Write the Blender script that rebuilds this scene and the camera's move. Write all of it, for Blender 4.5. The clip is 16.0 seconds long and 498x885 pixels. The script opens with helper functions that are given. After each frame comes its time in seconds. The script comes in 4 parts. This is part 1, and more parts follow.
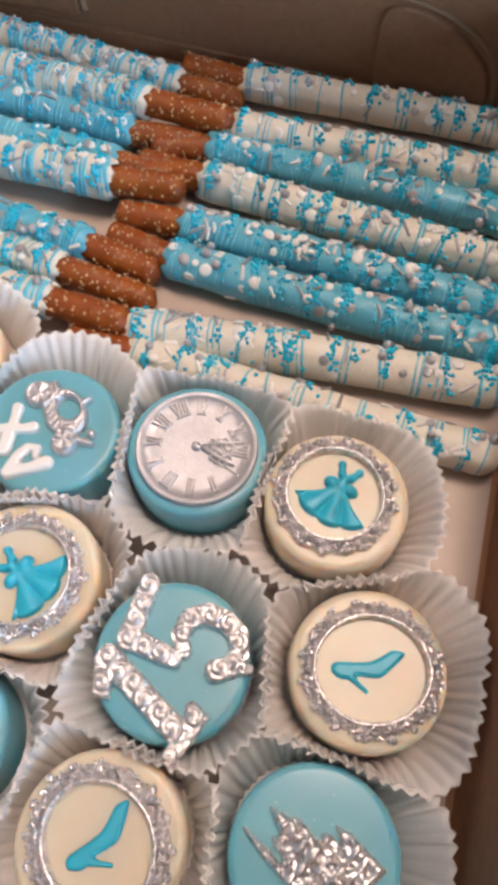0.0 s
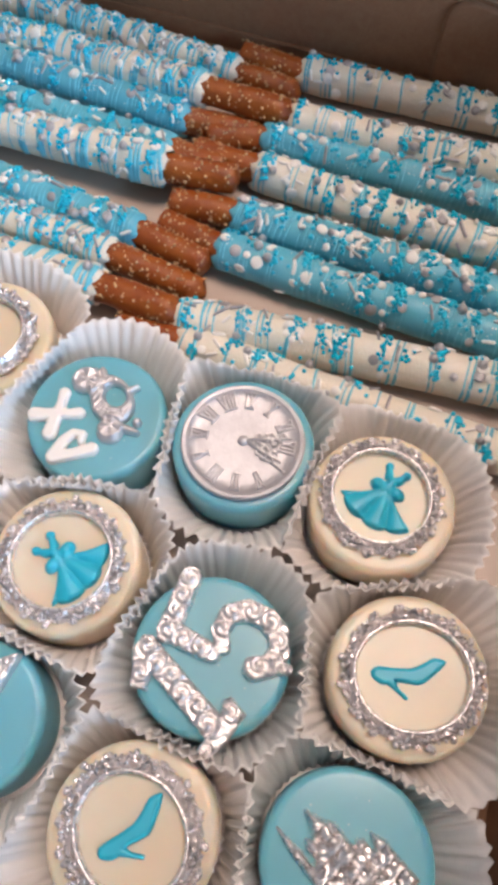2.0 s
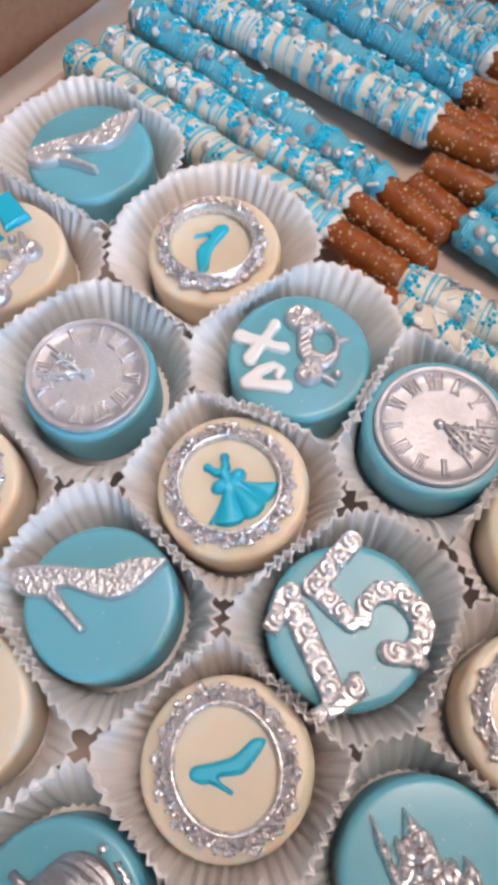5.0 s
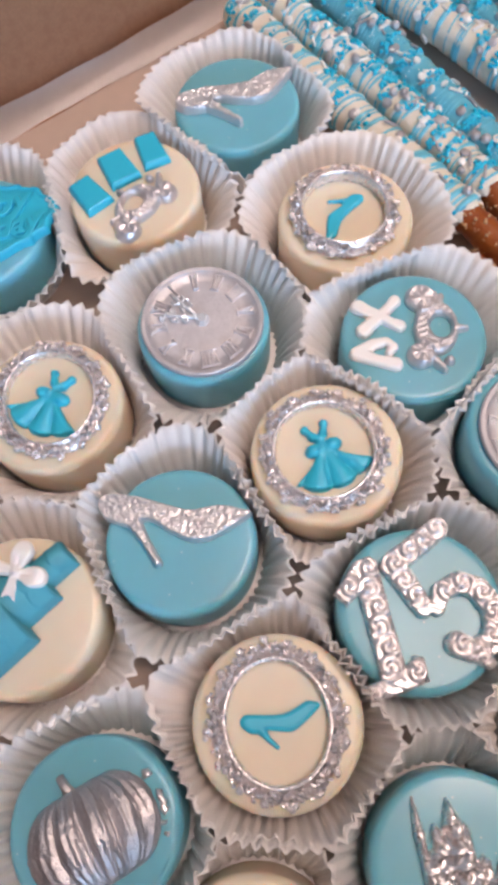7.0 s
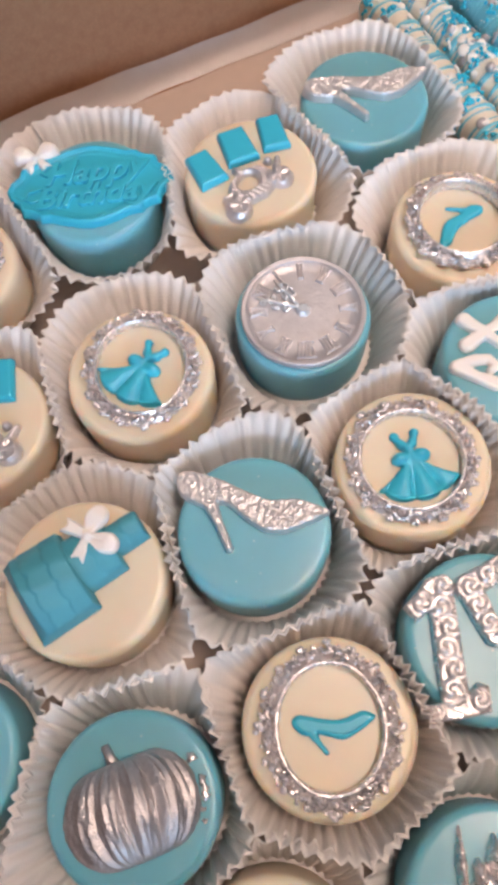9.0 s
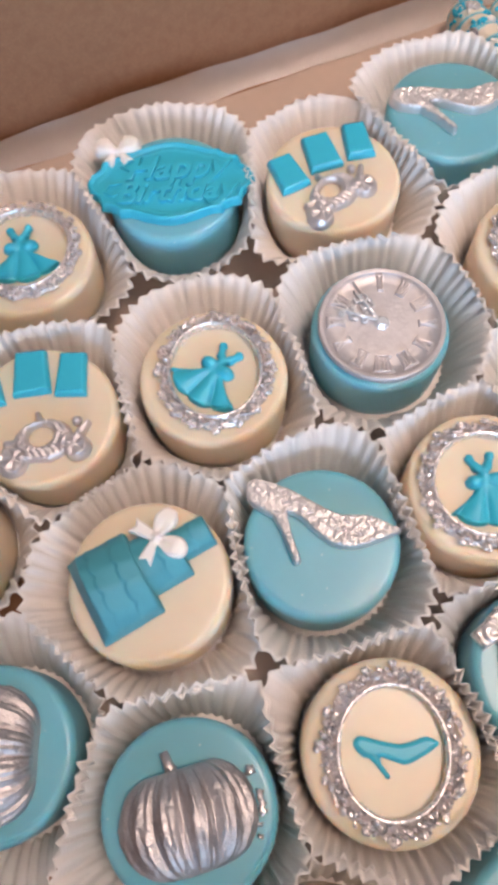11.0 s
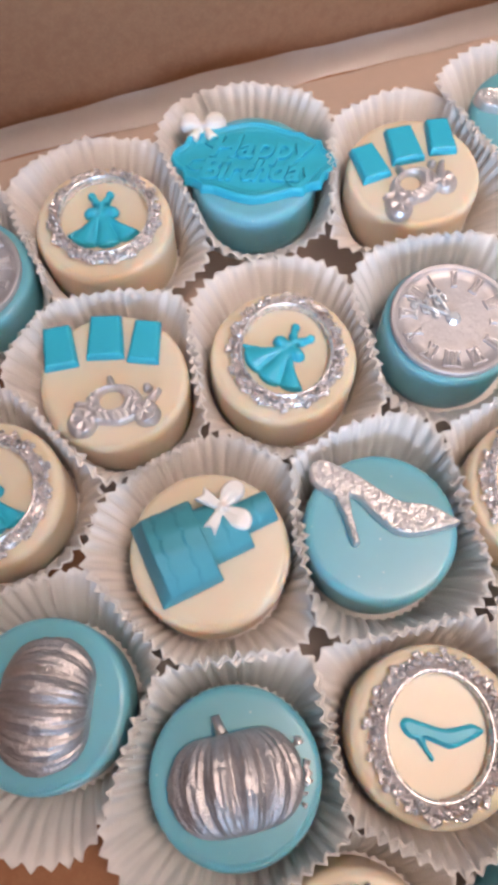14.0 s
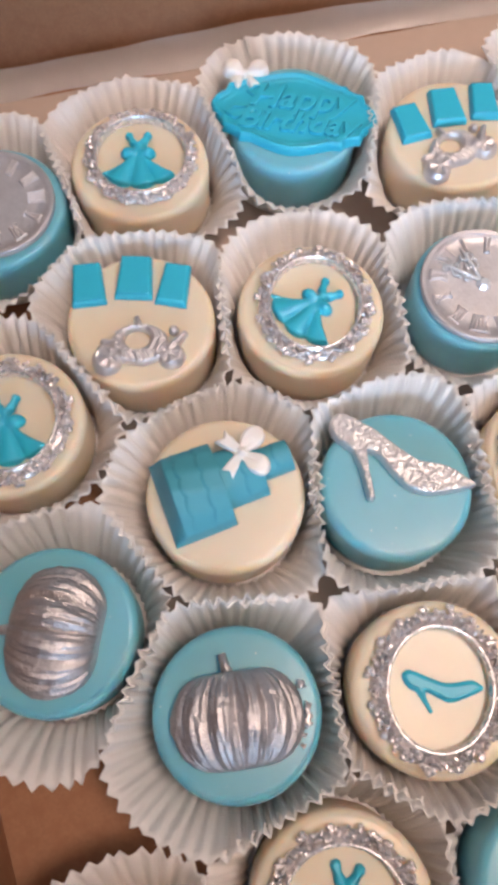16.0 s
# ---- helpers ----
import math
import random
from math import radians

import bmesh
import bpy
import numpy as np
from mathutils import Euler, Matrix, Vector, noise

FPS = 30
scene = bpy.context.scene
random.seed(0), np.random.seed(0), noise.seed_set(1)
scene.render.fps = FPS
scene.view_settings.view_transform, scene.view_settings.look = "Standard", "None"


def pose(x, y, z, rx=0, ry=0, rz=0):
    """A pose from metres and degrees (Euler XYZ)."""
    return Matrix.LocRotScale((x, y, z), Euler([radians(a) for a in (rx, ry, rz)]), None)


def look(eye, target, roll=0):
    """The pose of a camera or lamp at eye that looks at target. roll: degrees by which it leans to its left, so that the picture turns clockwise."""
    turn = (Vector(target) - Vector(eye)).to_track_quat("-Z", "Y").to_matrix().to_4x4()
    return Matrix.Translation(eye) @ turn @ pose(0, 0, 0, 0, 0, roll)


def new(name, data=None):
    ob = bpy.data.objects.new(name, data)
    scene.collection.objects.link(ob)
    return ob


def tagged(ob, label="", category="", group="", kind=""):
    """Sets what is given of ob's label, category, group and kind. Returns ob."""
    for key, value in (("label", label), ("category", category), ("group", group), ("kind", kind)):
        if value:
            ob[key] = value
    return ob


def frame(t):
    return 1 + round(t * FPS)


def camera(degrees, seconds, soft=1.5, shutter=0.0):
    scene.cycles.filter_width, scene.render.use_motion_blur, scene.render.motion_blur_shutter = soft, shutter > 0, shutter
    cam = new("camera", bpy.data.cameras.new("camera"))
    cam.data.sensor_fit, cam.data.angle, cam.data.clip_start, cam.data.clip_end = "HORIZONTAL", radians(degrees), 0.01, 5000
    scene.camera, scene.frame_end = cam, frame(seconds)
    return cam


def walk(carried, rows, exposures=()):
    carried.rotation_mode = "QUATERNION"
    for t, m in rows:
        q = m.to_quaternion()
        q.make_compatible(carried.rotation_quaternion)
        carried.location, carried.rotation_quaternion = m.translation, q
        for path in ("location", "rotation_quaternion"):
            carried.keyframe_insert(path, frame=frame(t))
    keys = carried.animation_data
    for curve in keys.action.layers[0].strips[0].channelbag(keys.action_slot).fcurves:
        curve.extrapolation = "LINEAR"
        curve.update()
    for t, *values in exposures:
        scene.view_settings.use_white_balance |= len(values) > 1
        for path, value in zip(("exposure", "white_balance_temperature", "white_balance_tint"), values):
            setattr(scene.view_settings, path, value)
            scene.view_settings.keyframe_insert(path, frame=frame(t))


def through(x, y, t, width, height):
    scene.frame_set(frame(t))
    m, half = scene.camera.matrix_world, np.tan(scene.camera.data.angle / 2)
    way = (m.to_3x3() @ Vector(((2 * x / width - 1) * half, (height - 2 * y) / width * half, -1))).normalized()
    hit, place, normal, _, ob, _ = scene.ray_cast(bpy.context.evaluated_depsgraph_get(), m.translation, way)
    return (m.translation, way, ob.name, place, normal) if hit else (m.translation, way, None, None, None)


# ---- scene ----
cam = camera(37.26, 16.0, soft=4.8)
PATH = [
    (0, (-0.00866, 0.03309, 0.25917), (-0.02989, 0.11051, 0.07599), -0.422),
    (0.5, (-0.01107, 0.03311, 0.25892), (-0.03240, 0.10968, 0.07540), -0.418),
    (1, (-0.01313, 0.03310, 0.25858), (-0.03520, 0.10863, 0.07471), -0.568),
    (1.5, (-0.01617, 0.03255, 0.25782), (-0.03935, 0.10760, 0.07389), -0.417),
    (2, (-0.01891, 0.03231, 0.25715), (-0.04410, 0.10658, 0.07316), -0.605),
    (2.5, (-0.02280, 0.03080, 0.25514), (-0.05100, 0.10316, 0.07083), -0.986),
    (3, (-0.02670, 0.02839, 0.25357), (-0.05822, 0.09798, 0.06873), -1.400),
    (3.5, (-0.03121, 0.02549, 0.25203), (-0.06602, 0.09215, 0.06671), -1.326),
    (4, (-0.03571, 0.02173, 0.25047), (-0.07427, 0.08565, 0.06493), -1.091),
    (4.5, (-0.03925, 0.01808, 0.24819), (-0.08243, 0.07868, 0.06255), -1.619),
    (5, (-0.04111, 0.01591, 0.24804), (-0.08906, 0.07222, 0.06221), -3.224),
    (7.3, (-0.04382, 0.00354, 0.24673), (-0.10283, 0.04258, 0.05966), -7.007),
    (7.5, (-0.04349, 0.00251, 0.24562), (-0.10275, 0.04222, 0.05877), -5.700),
    (8, (-0.04752, -0.00148, 0.24551), (-0.10506, 0.03878, 0.05825), -2.144),
    (8.5, (-0.05000, -0.00474, 0.24368), (-0.11003, 0.03244, 0.05656), -3.497),
    (9, (-0.05439, -0.00882, 0.24352), (-0.11718, 0.02396, 0.05648), -5.437),
    (9.5, (-0.05926, -0.01349, 0.24278), (-0.12298, 0.01779, 0.05580), -5.254),
    (12, (-0.06967, -0.02662, 0.24239), (-0.13346, 0.00132, 0.05490), -3.915),
    (12.5, (-0.07049, -0.02944, 0.24317), (-0.13390, -0.00218, 0.05545), -3.438),
    (13, (-0.07241, -0.03404, 0.24451), (-0.13428, -0.00554, 0.05646), -0.874),
    (13.5, (-0.07285, -0.03749, 0.24518), (-0.13460, -0.01036, 0.05689), -0.790),
    (14, (-0.07184, -0.04263, 0.24507), (-0.13425, -0.01511, 0.05706), 0.057),
    (14.5, (-0.07173, -0.04645, 0.24590), (-0.13301, -0.01778, 0.05769), 2.343),
    (15, (-0.07039, -0.05031, 0.24625), (-0.13132, -0.02326, 0.05769), 2.823),
    (15.5, (-0.06732, -0.05207, 0.24429), (-0.12578, -0.02490, 0.05496), 4.432),
    (16, (-0.06585, -0.05182, 0.24323), (-0.12279, -0.02667, 0.05316), 4.262),
]
walk(cam, [(t, look(eye, target, roll)) for t, eye, target, roll in PATH],
     exposures=[(0, -0.14, 6650, 13), (1.5, -0.12, 6470, 12), (3, -0.12, 6270, 12), (5, -0.19, 6180, 13), (7.5, -0.23, 6620, 18), (9, -0.22, 6940, 17), (13, -0.13, 6720, 17), (16, -0.13, 6690, 15)])

# ---- light: daylight from one window, a warm ceiling lamp ----
scene.view_settings.exposure = 0.0
world = bpy.data.worlds.new("sky")
scene.world = world
world.use_nodes = True
sky = world.node_tree.nodes.new("ShaderNodeTexSky")
sky.sky_type, sky.sun_disc = "NISHITA", False
sky.sun_elevation, sky.sun_rotation = radians(40), radians(90)
world.node_tree.links.new(sky.outputs[0], world.node_tree.nodes["Background"].inputs[0])
world.node_tree.nodes["Background"].inputs[1].default_value = 0.1


def area_lamp(name, eye, target, width, height, watts, colour, spread=180):
    data = bpy.data.lights.new(name, "AREA")
    data.shape, data.size, data.size_y, data.energy, data.color = "RECTANGLE", width, height, watts, colour
    data.spread = radians(spread)
    ob = new(name, data)
    ob.matrix_world = look(eye, target)
    return ob


area_lamp("window_light", (1.06, -0.34, 0.40), (-0.20, 0.08, 0.0), 0.8, 0.44, 22, (0.45, 0.71, 1.0))
area_lamp("ceiling_lamp_light", (0.08, 0.46, 1.50), (-0.15, 0.14, 0.0), 0.6, 0.6, 1.55, (1.0, 0.80, 0.67), 37)

# ---- materials ----
def material(name, base, rough=0.5, metal=0.0, vary=0.12, scale=200.0, bump=0.0, bump_scale=600.0, coat=0.0, sss=0.0, sss_colour=None,
             specks=None, per_object=0.0, second=None, second_scale=30.0, spec=0.5):
    """A principled material in which two noises of different size vary colour and relief; scales are per metre."""
    mat = bpy.data.materials.new(name)
    mat.use_nodes = True
    nt = mat.node_tree
    n, link = nt.nodes, nt.links.new
    bsdf = n["Principled BSDF"]
    tex = n.new("ShaderNodeTexCoord")
    fine = n.new("ShaderNodeTexNoise")
    fine.inputs["Scale"].default_value, fine.inputs["Detail"].default_value = scale, 5
    link(tex.outputs["Object"], fine.inputs["Vector"])
    wide = n.new("ShaderNodeTexNoise")
    wide.inputs["Scale"].default_value, wide.inputs["Detail"].default_value = second_scale, 3
    link(tex.outputs["Object"], wide.inputs["Vector"])
    dark = tuple(c * (1 - vary) for c in base)
    light = tuple(min(1, c * (1 + vary)) for c in base)
    ramp = n.new("ShaderNodeMix")
    ramp.data_type = "RGBA"
    ramp.inputs[6].default_value, ramp.inputs[7].default_value = (*dark, 1), (*light, 1)
    link(fine.outputs[0], ramp.inputs[0])
    out = ramp.outputs[2]
    if second:
        mask = n.new("ShaderNodeMapRange")
        mask.inputs[1].default_value, mask.inputs[2].default_value = 0.45, 0.68
        link(wide.outputs[0], mask.inputs[0])
        mix = n.new("ShaderNodeMix")
        mix.data_type = "RGBA"
        link(mask.outputs[0], mix.inputs[0])
        link(out, mix.inputs[6])
        mix.inputs[7].default_value = (*second, 1)
        out = mix.outputs[2]
    if specks:
        cells = n.new("ShaderNodeTexVoronoi")
        cells.inputs["Scale"].default_value = 170
        link(tex.outputs["Object"], cells.inputs["Vector"])
        dot = n.new("ShaderNodeMapRange")
        dot.inputs[1].default_value, dot.inputs[2].default_value, dot.inputs[3].default_value, dot.inputs[4].default_value = 0.03, 0.07, 0.7, 0.0
        link(cells.outputs["Distance"], dot.inputs[0])
        mix = n.new("ShaderNodeMix")
        mix.data_type = "RGBA"
        link(dot.outputs[0], mix.inputs[0])
        link(out, mix.inputs[6])
        mix.inputs[7].default_value = (*specks, 1)
        out = mix.outputs[2]
    if per_object:
        info = n.new("ShaderNodeObjectInfo")
        span = n.new("ShaderNodeMapRange")
        span.inputs[3].default_value, span.inputs[4].default_value = 1 - per_object, 1 + per_object
        link(info.outputs["Random"], span.inputs[0])
        hsv = n.new("ShaderNodeHueSaturation")
        link(span.outputs[0], hsv.inputs["Value"])
        link(out, hsv.inputs["Color"])
        out = hsv.outputs[0]
    link(out, bsdf.inputs["Base Color"])
    rr = n.new("ShaderNodeMapRange")
    rr.inputs[3].default_value, rr.inputs[4].default_value = max(0.03, rough - 0.1), min(1, rough + 0.1)
    link(wide.outputs[0], rr.inputs[0])
    link(rr.outputs[0], bsdf.inputs["Roughness"])
    bsdf.inputs["Metallic"].default_value = metal
    bsdf.inputs["Coat Weight"].default_value = coat
    bsdf.inputs["Coat Roughness"].default_value = 0.15
    bsdf.inputs["Specular IOR Level"].default_value = spec
    if sss:
        bsdf.inputs["Subsurface Weight"].default_value = sss
        bsdf.inputs["Subsurface Radius"].default_value = sss_colour or (1.0, 0.7, 0.5)
        bsdf.inputs["Subsurface Scale"].default_value = 0.006
    if bump:
        relief_tex = n.new("ShaderNodeTexNoise")
        relief_tex.inputs["Scale"].default_value, relief_tex.inputs["Detail"].default_value = bump_scale, 4
        link(tex.outputs["Object"], relief_tex.inputs["Vector"])
        b = n.new("ShaderNodeBump")
        b.inputs["Strength"].default_value, b.inputs["Distance"].default_value = bump, 0.001
        link(relief_tex.outputs[0], b.inputs["Height"])
        link(b.outputs[0], bsdf.inputs["Normal"])
    return mat


CREAM = material("cream_chocolate", (0.765, 0.655, 0.51), 0.36, vary=0.03, spec=0.35, bump=0.08, bump_scale=250, sss=0.85, coat=0.08, second=(0.745, 0.63, 0.485), second_scale=40, per_object=0.02)
BLUE = material("blue_chocolate", (0.178, 0.475, 0.575), 0.34, vary=0.03, spec=0.4, specks=(0.55, 0.68, 0.7), bump=0.06, bump_scale=250, sss=0.8, coat=0.08, sss_colour=(0.4, 0.8, 1.0), second=(0.166, 0.455, 0.55), second_scale=45, per_object=0.05)
TEAL = material("turquoise_fondant", (0.018, 0.45, 0.62), 0.42, vary=0.05, bump=0.08, bump_scale=400, sss=0.1, sss_colour=(0.2, 0.7, 1.0))
CAKE = material("teal_fondant", (0.055, 0.32, 0.405), 0.6, vary=0.06, bump=0.12, bump_scale=500)
WHITE = material("white_fondant", (0.86, 0.80, 0.76), 0.4, vary=0.02, bump=0.06, bump_scale=300, sss=0.25)
SILVER = material("silver_lustre", (0.82, 0.77, 0.765), 0.27, metal=0.72, vary=0.12, scale=900, bump=0.3, bump_scale=700, second=(0.68, 0.63, 0.63), second_scale=350)
SILVER_MATT = material("silver_lustre_matt", (0.60, 0.565, 0.575), 0.36, metal=0.65, vary=0.10, scale=700, bump=0.18, bump_scale=1800, second=(0.66, 0.62, 0.62), second_scale=250)
SILVER_SOFT = material("silver_pumpkin_paint", (0.52, 0.49, 0.495), 0.40, metal=0.8, vary=0.2, scale=800, bump=0.45, bump_scale=900)
SILVER_FACE = material("silver_dial_paint", (0.56, 0.535, 0.55), 0.47, metal=0.55, vary=0.14, scale=500, bump=0.28, bump_scale=900, second=(0.50, 0.475, 0.49), second_scale=160)
SILVER_GLITTER = material("silver_glitter", (0.64, 0.61, 0.605), 0.34, metal=0.55, vary=0.15, scale=1100, bump=0.15, bump_scale=900, second=(0.62, 0.57, 0.57), second_scale=300)
SUGAR = material("sugar_grain", (0.88, 0.87, 0.84), 0.12, vary=0.03)
PEWTER = material("dark_silver_relief", (0.76, 0.715, 0.71), 0.3, metal=0.7, vary=0.15, scale=900, bump=0.4, bump_scale=1500)
GEM = material("clear_gem", (0.88, 0.90, 0.94), 0.1, metal=0.45, vary=0.2, scale=900)
PRETZEL = material("pretzel_crust", (0.26, 0.056, 0.007), 0.42, vary=0.25, scale=500, bump=0.35, bump_scale=700, second=(0.34, 0.09, 0.011), second_scale=120, spec=0.5)
SALT = material("pretzel_salt", (0.66, 0.40, 0.20), 0.35, vary=0.2, scale=900, sss=0.3)
COAT_CREAM = material("cream_coating", (0.77, 0.695, 0.58), 0.42, vary=0.05, scale=600, bump=0.4, bump_scale=900, sss=0.2, second=(0.79, 0.73, 0.64), second_scale=90)
COAT_BLUE = material("blue_coating", (0.115, 0.44, 0.575), 0.38, vary=0.05, scale=600, bump=0.2, bump_scale=900, sss=0.15, sss_colour=(0.3, 0.7, 1.0), second=(0.14, 0.46, 0.58), second_scale=80)
DRIZZLE = material("blue_drizzle", (0.14, 0.51, 0.64), 0.32, vary=0.05)
SPRINKLE_WHITE = material("white_sprinkle", (0.83, 0.79, 0.75), 0.4, vary=0.03, per_object=0.06)
SPRINKLE_SILVER = material("silver_sprinkle", (0.44, 0.41, 0.42), 0.4, metal=0.3, vary=0.06, per_object=0.15)
PEARL = material("silver_pearl", (0.50, 0.47, 0.48), 0.3, metal=0.45, vary=0.05, per_object=0.15)
NONPAREIL = material("blue_nonpareil", (0.012, 0.50, 0.70), 0.28, vary=0.08)
CARD = material("brown_cardboard", (0.315, 0.150, 0.080), 0.62, vary=0.2, scale=900, bump=0.15, bump_scale=1200, second=(0.29, 0.135, 0.072), second_scale=260, spec=0.3)
CARD_EDGE = material("cut_cardboard_edge", (0.30, 0.17, 0.095), 0.8, vary=0.2, scale=1500)
TABLE = material("table_wood", (0.22, 0.12, 0.06), 0.4, vary=0.25, scale=60, second=(0.17, 0.09, 0.045), second_scale=12)
PLASTER = material("off_white_plaster", (0.78, 0.74, 0.70), 0.8, vary=0.03, scale=20, bump=0.1, bump_scale=80)
PLASTER_DARK = material("darkened_wall_plaster", (0.46, 0.42, 0.39), 0.7, vary=0.05, scale=20, bump=0.1, bump_scale=80)
ROOM_FLOOR = material("room_floor_wood", (0.16, 0.10, 0.06), 0.5, vary=0.25, scale=15)


def paper_material(name, base, through, tint):
    """Thin paper: part of the light comes through it."""
    mat = material(name, base, 0.6, vary=0.03, scale=400, bump=0.1, bump_scale=700, second=tint, second_scale=60, per_object=0.03)
    nt = mat.node_tree
    bsdf, out = nt.nodes["Principled BSDF"], nt.nodes["Material Output"]
    trans = nt.nodes.new("ShaderNodeBsdfTranslucent")
    trans.inputs[0].default_value = (*base, 1)
    mix = nt.nodes.new("ShaderNodeMixShader")
    mix.inputs[0].default_value = through
    nt.links.new(bsdf.outputs[0], mix.inputs[1])
    nt.links.new(trans.outputs[0], mix.inputs[2])
    nt.links.new(mix.outputs[0], out.inputs[0])
    return mat


PAPER = paper_material("white_cup_paper", (0.98, 0.945, 0.925), 0.42, (0.97, 0.93, 0.905))


def glassine_material(name, base, clear_part):
    mat = material(name, base, 0.32, vary=0.06, scale=150, bump=0.25, bump_scale=60)
    nt = mat.node_tree
    bsdf, out = nt.nodes["Principled BSDF"], nt.nodes["Material Output"]
    clear = nt.nodes.new("ShaderNodeBsdfTransparent")
    clear.inputs[0].default_value = (0.93, 0.88, 0.83, 1)
    mix = nt.nodes.new("ShaderNodeMixShader")
    mix.inputs[0].default_value = clear_part
    nt.links.new(bsdf.outputs[0], mix.inputs[1])
    nt.links.new(clear.outputs[0], mix.inputs[2])
    nt.links.new(mix.outputs[0], out.inputs[0])
    return mat


GLASSINE = glassine_material("waxed_liner_paper", (0.76, 0.63, 0.54), 0.38)
GLASSINE_FOLD = glassine_material("folded_waxed_paper", (0.66, 0.62, 0.60), 0.42)

# ---- mesh tools; all lengths below are in centimetres ----
CM = 0.01
rng = np.random.default_rng(7)


def mesh(name, verts, faces, mats, smooth=True, indices=None):
    me = bpy.data.meshes.new(name)
    me.from_pydata([tuple(float(c) * CM for c in v) for v in verts], [], [tuple(int(i) for i in f) for f in faces])
    for m in mats if isinstance(mats, (list, tuple)) else [mats]:
        me.materials.append(m)
    me.polygons.foreach_set("use_smooth", [smooth] * len(me.polygons))
    if indices is not None:
        me.polygons.foreach_set("material_index", [int(i) for i in indices])
    me.update()
    return me


def place(x, y, z=0.0, turn=0.0, rx=0.0, ry=0.0):
    return pose(x * CM, y * CM, z * CM, rx, ry, turn)


def part(name, me, parent, label="", at=None, kind=""):
    ob = new(name, me)
    ob.parent = parent
    if at is not None:
        ob.matrix_basis = at
    return tagged(ob, label=label, kind=kind)


def thing(name, at, label, category, group="", me=None):
    ob = new(name, me)
    ob.matrix_basis = at
    return tagged(ob, label, category, group)


class Heap:
    """Collects pieces into one mesh."""

    def __init__(self):
        self.v, self.f, self.n = [], [], 0

    def add(self, verts, faces):
        k, self.n = self.n, self.n + len(verts)
        self.v.append(np.asarray(verts, float))
        self.f += [tuple(i + k for i in f) for f in faces]

    def mesh(self, name, mat, smooth=True):
        return mesh(name, np.concatenate(self.v), self.f, mat, smooth)


def grid_faces(rows, cols, wrap):
    return [(r * cols + c, r * cols + (c + 1) % cols, (r + 1) * cols + (c + 1) % cols, (r + 1) * cols + c)
            for r in range(rows - 1) for c in range(cols if wrap else cols - 1)]


def lathe(profile, seg=48):
    """A closed turned solid from (radius, height) pairs, from the bottom's middle to the top's."""
    a = np.arange(seg) * 2 * np.pi / seg
    inner = profile[1:-1]
    v = [(0, 0, profile[0][1])] + [(r * math.cos(t), r * math.sin(t), z) for r, z in inner for t in a] + [(0, 0, profile[-1][1])]
    f = [tuple(i + 1 for i in q) for q in grid_faces(len(inner), seg, True)]
    last = len(v) - 1
    f += [(0, 1 + (c + 1) % seg, 1 + c) for c in range(seg)]
    f += [(last, last - seg + c, last - seg + (c + 1) % seg) for c in range(seg)]
    return np.array(v), f


def ball(radius=1.0, rows=6, cols=10):
    prof = [(radius * math.sin(math.pi * k / rows), -radius * math.cos(math.pi * k / rows)) for k in range(rows + 1)]
    return lathe(prof, cols)


def capsule(radius, length, cols=8):
    h = length / 2 - radius
    prof = [(0, -h - radius), (radius * 0.7, -h - radius * 0.7), (radius, -h), (radius, h), (radius * 0.7, h + radius * 0.7), (0, h + radius)]
    return lathe(prof, cols)


def pill(radius, height, cols=16):
    b = min(height * 0.35, radius * 0.3)
    prof = [(0, -height / 2), (radius - b, -height / 2), (radius, -height / 2 + b), (radius, height / 2 - b), (radius - b, height / 2), (0, height / 2)]
    return lathe(prof, cols)


def tube(points, radius, cols=8):
    """A round tube along points; radius is one number or one for each point."""
    p = np.asarray(points, float)
    r = np.broadcast_to(np.asarray(radius, float), (len(p),))
    t = np.gradient(p, axis=0)
    t /= np.linalg.norm(t, axis=1)[:, None] + 1e-12
    up = np.where(np.abs(t[:, 2:3]) > 0.9, [[1.0, 0, 0]], [[0, 0, 1.0]])
    side = np.cross(t, up)
    side /= np.linalg.norm(side, axis=1)[:, None]
    top = np.cross(side, t)
    a = np.arange(cols) * 2 * np.pi / cols
    v = p[:, None] + r[:, None, None] * (np.cos(a)[None, :, None] * side[:, None] + np.sin(a)[None, :, None] * top[:, None])
    f = grid_faces(len(p), cols, True)
    v = np.concatenate([v.reshape(-1, 3), p[:1], p[-1:]])
    k = len(v)
    f += [(k - 2, (c + 1) % cols, c) for c in range(cols)] + [(k - 1, k - 2 - cols + c, k - 2 - cols + (c + 1) % cols) for c in range(cols)]
    return v, f


def box_solid(x0, x1, y0, y1, z0, z1):
    v = [(x, y, z) for z in (z0, z1) for y in (y0, y1) for x in (x0, x1)]
    f = [(0, 2, 3, 1), (4, 5, 7, 6), (0, 1, 5, 4), (2, 6, 7, 3), (0, 4, 6, 2), (1, 3, 7, 5)]
    return np.array(v, float), f


# Flat shapes as inside-positive distances on a grid, raised into soft reliefs.
def s_line(p, a, b, ra, rb=None):
    rb = ra if rb is None else rb
    a, b = np.array(a, float), np.array(b, float)
    h = np.clip(((p - a) @ (b - a)) / ((b - a) @ (b - a)), 0, 1)
    return ra + (rb - ra) * h - np.linalg.norm(p - a - h[..., None] * (b - a), axis=-1)


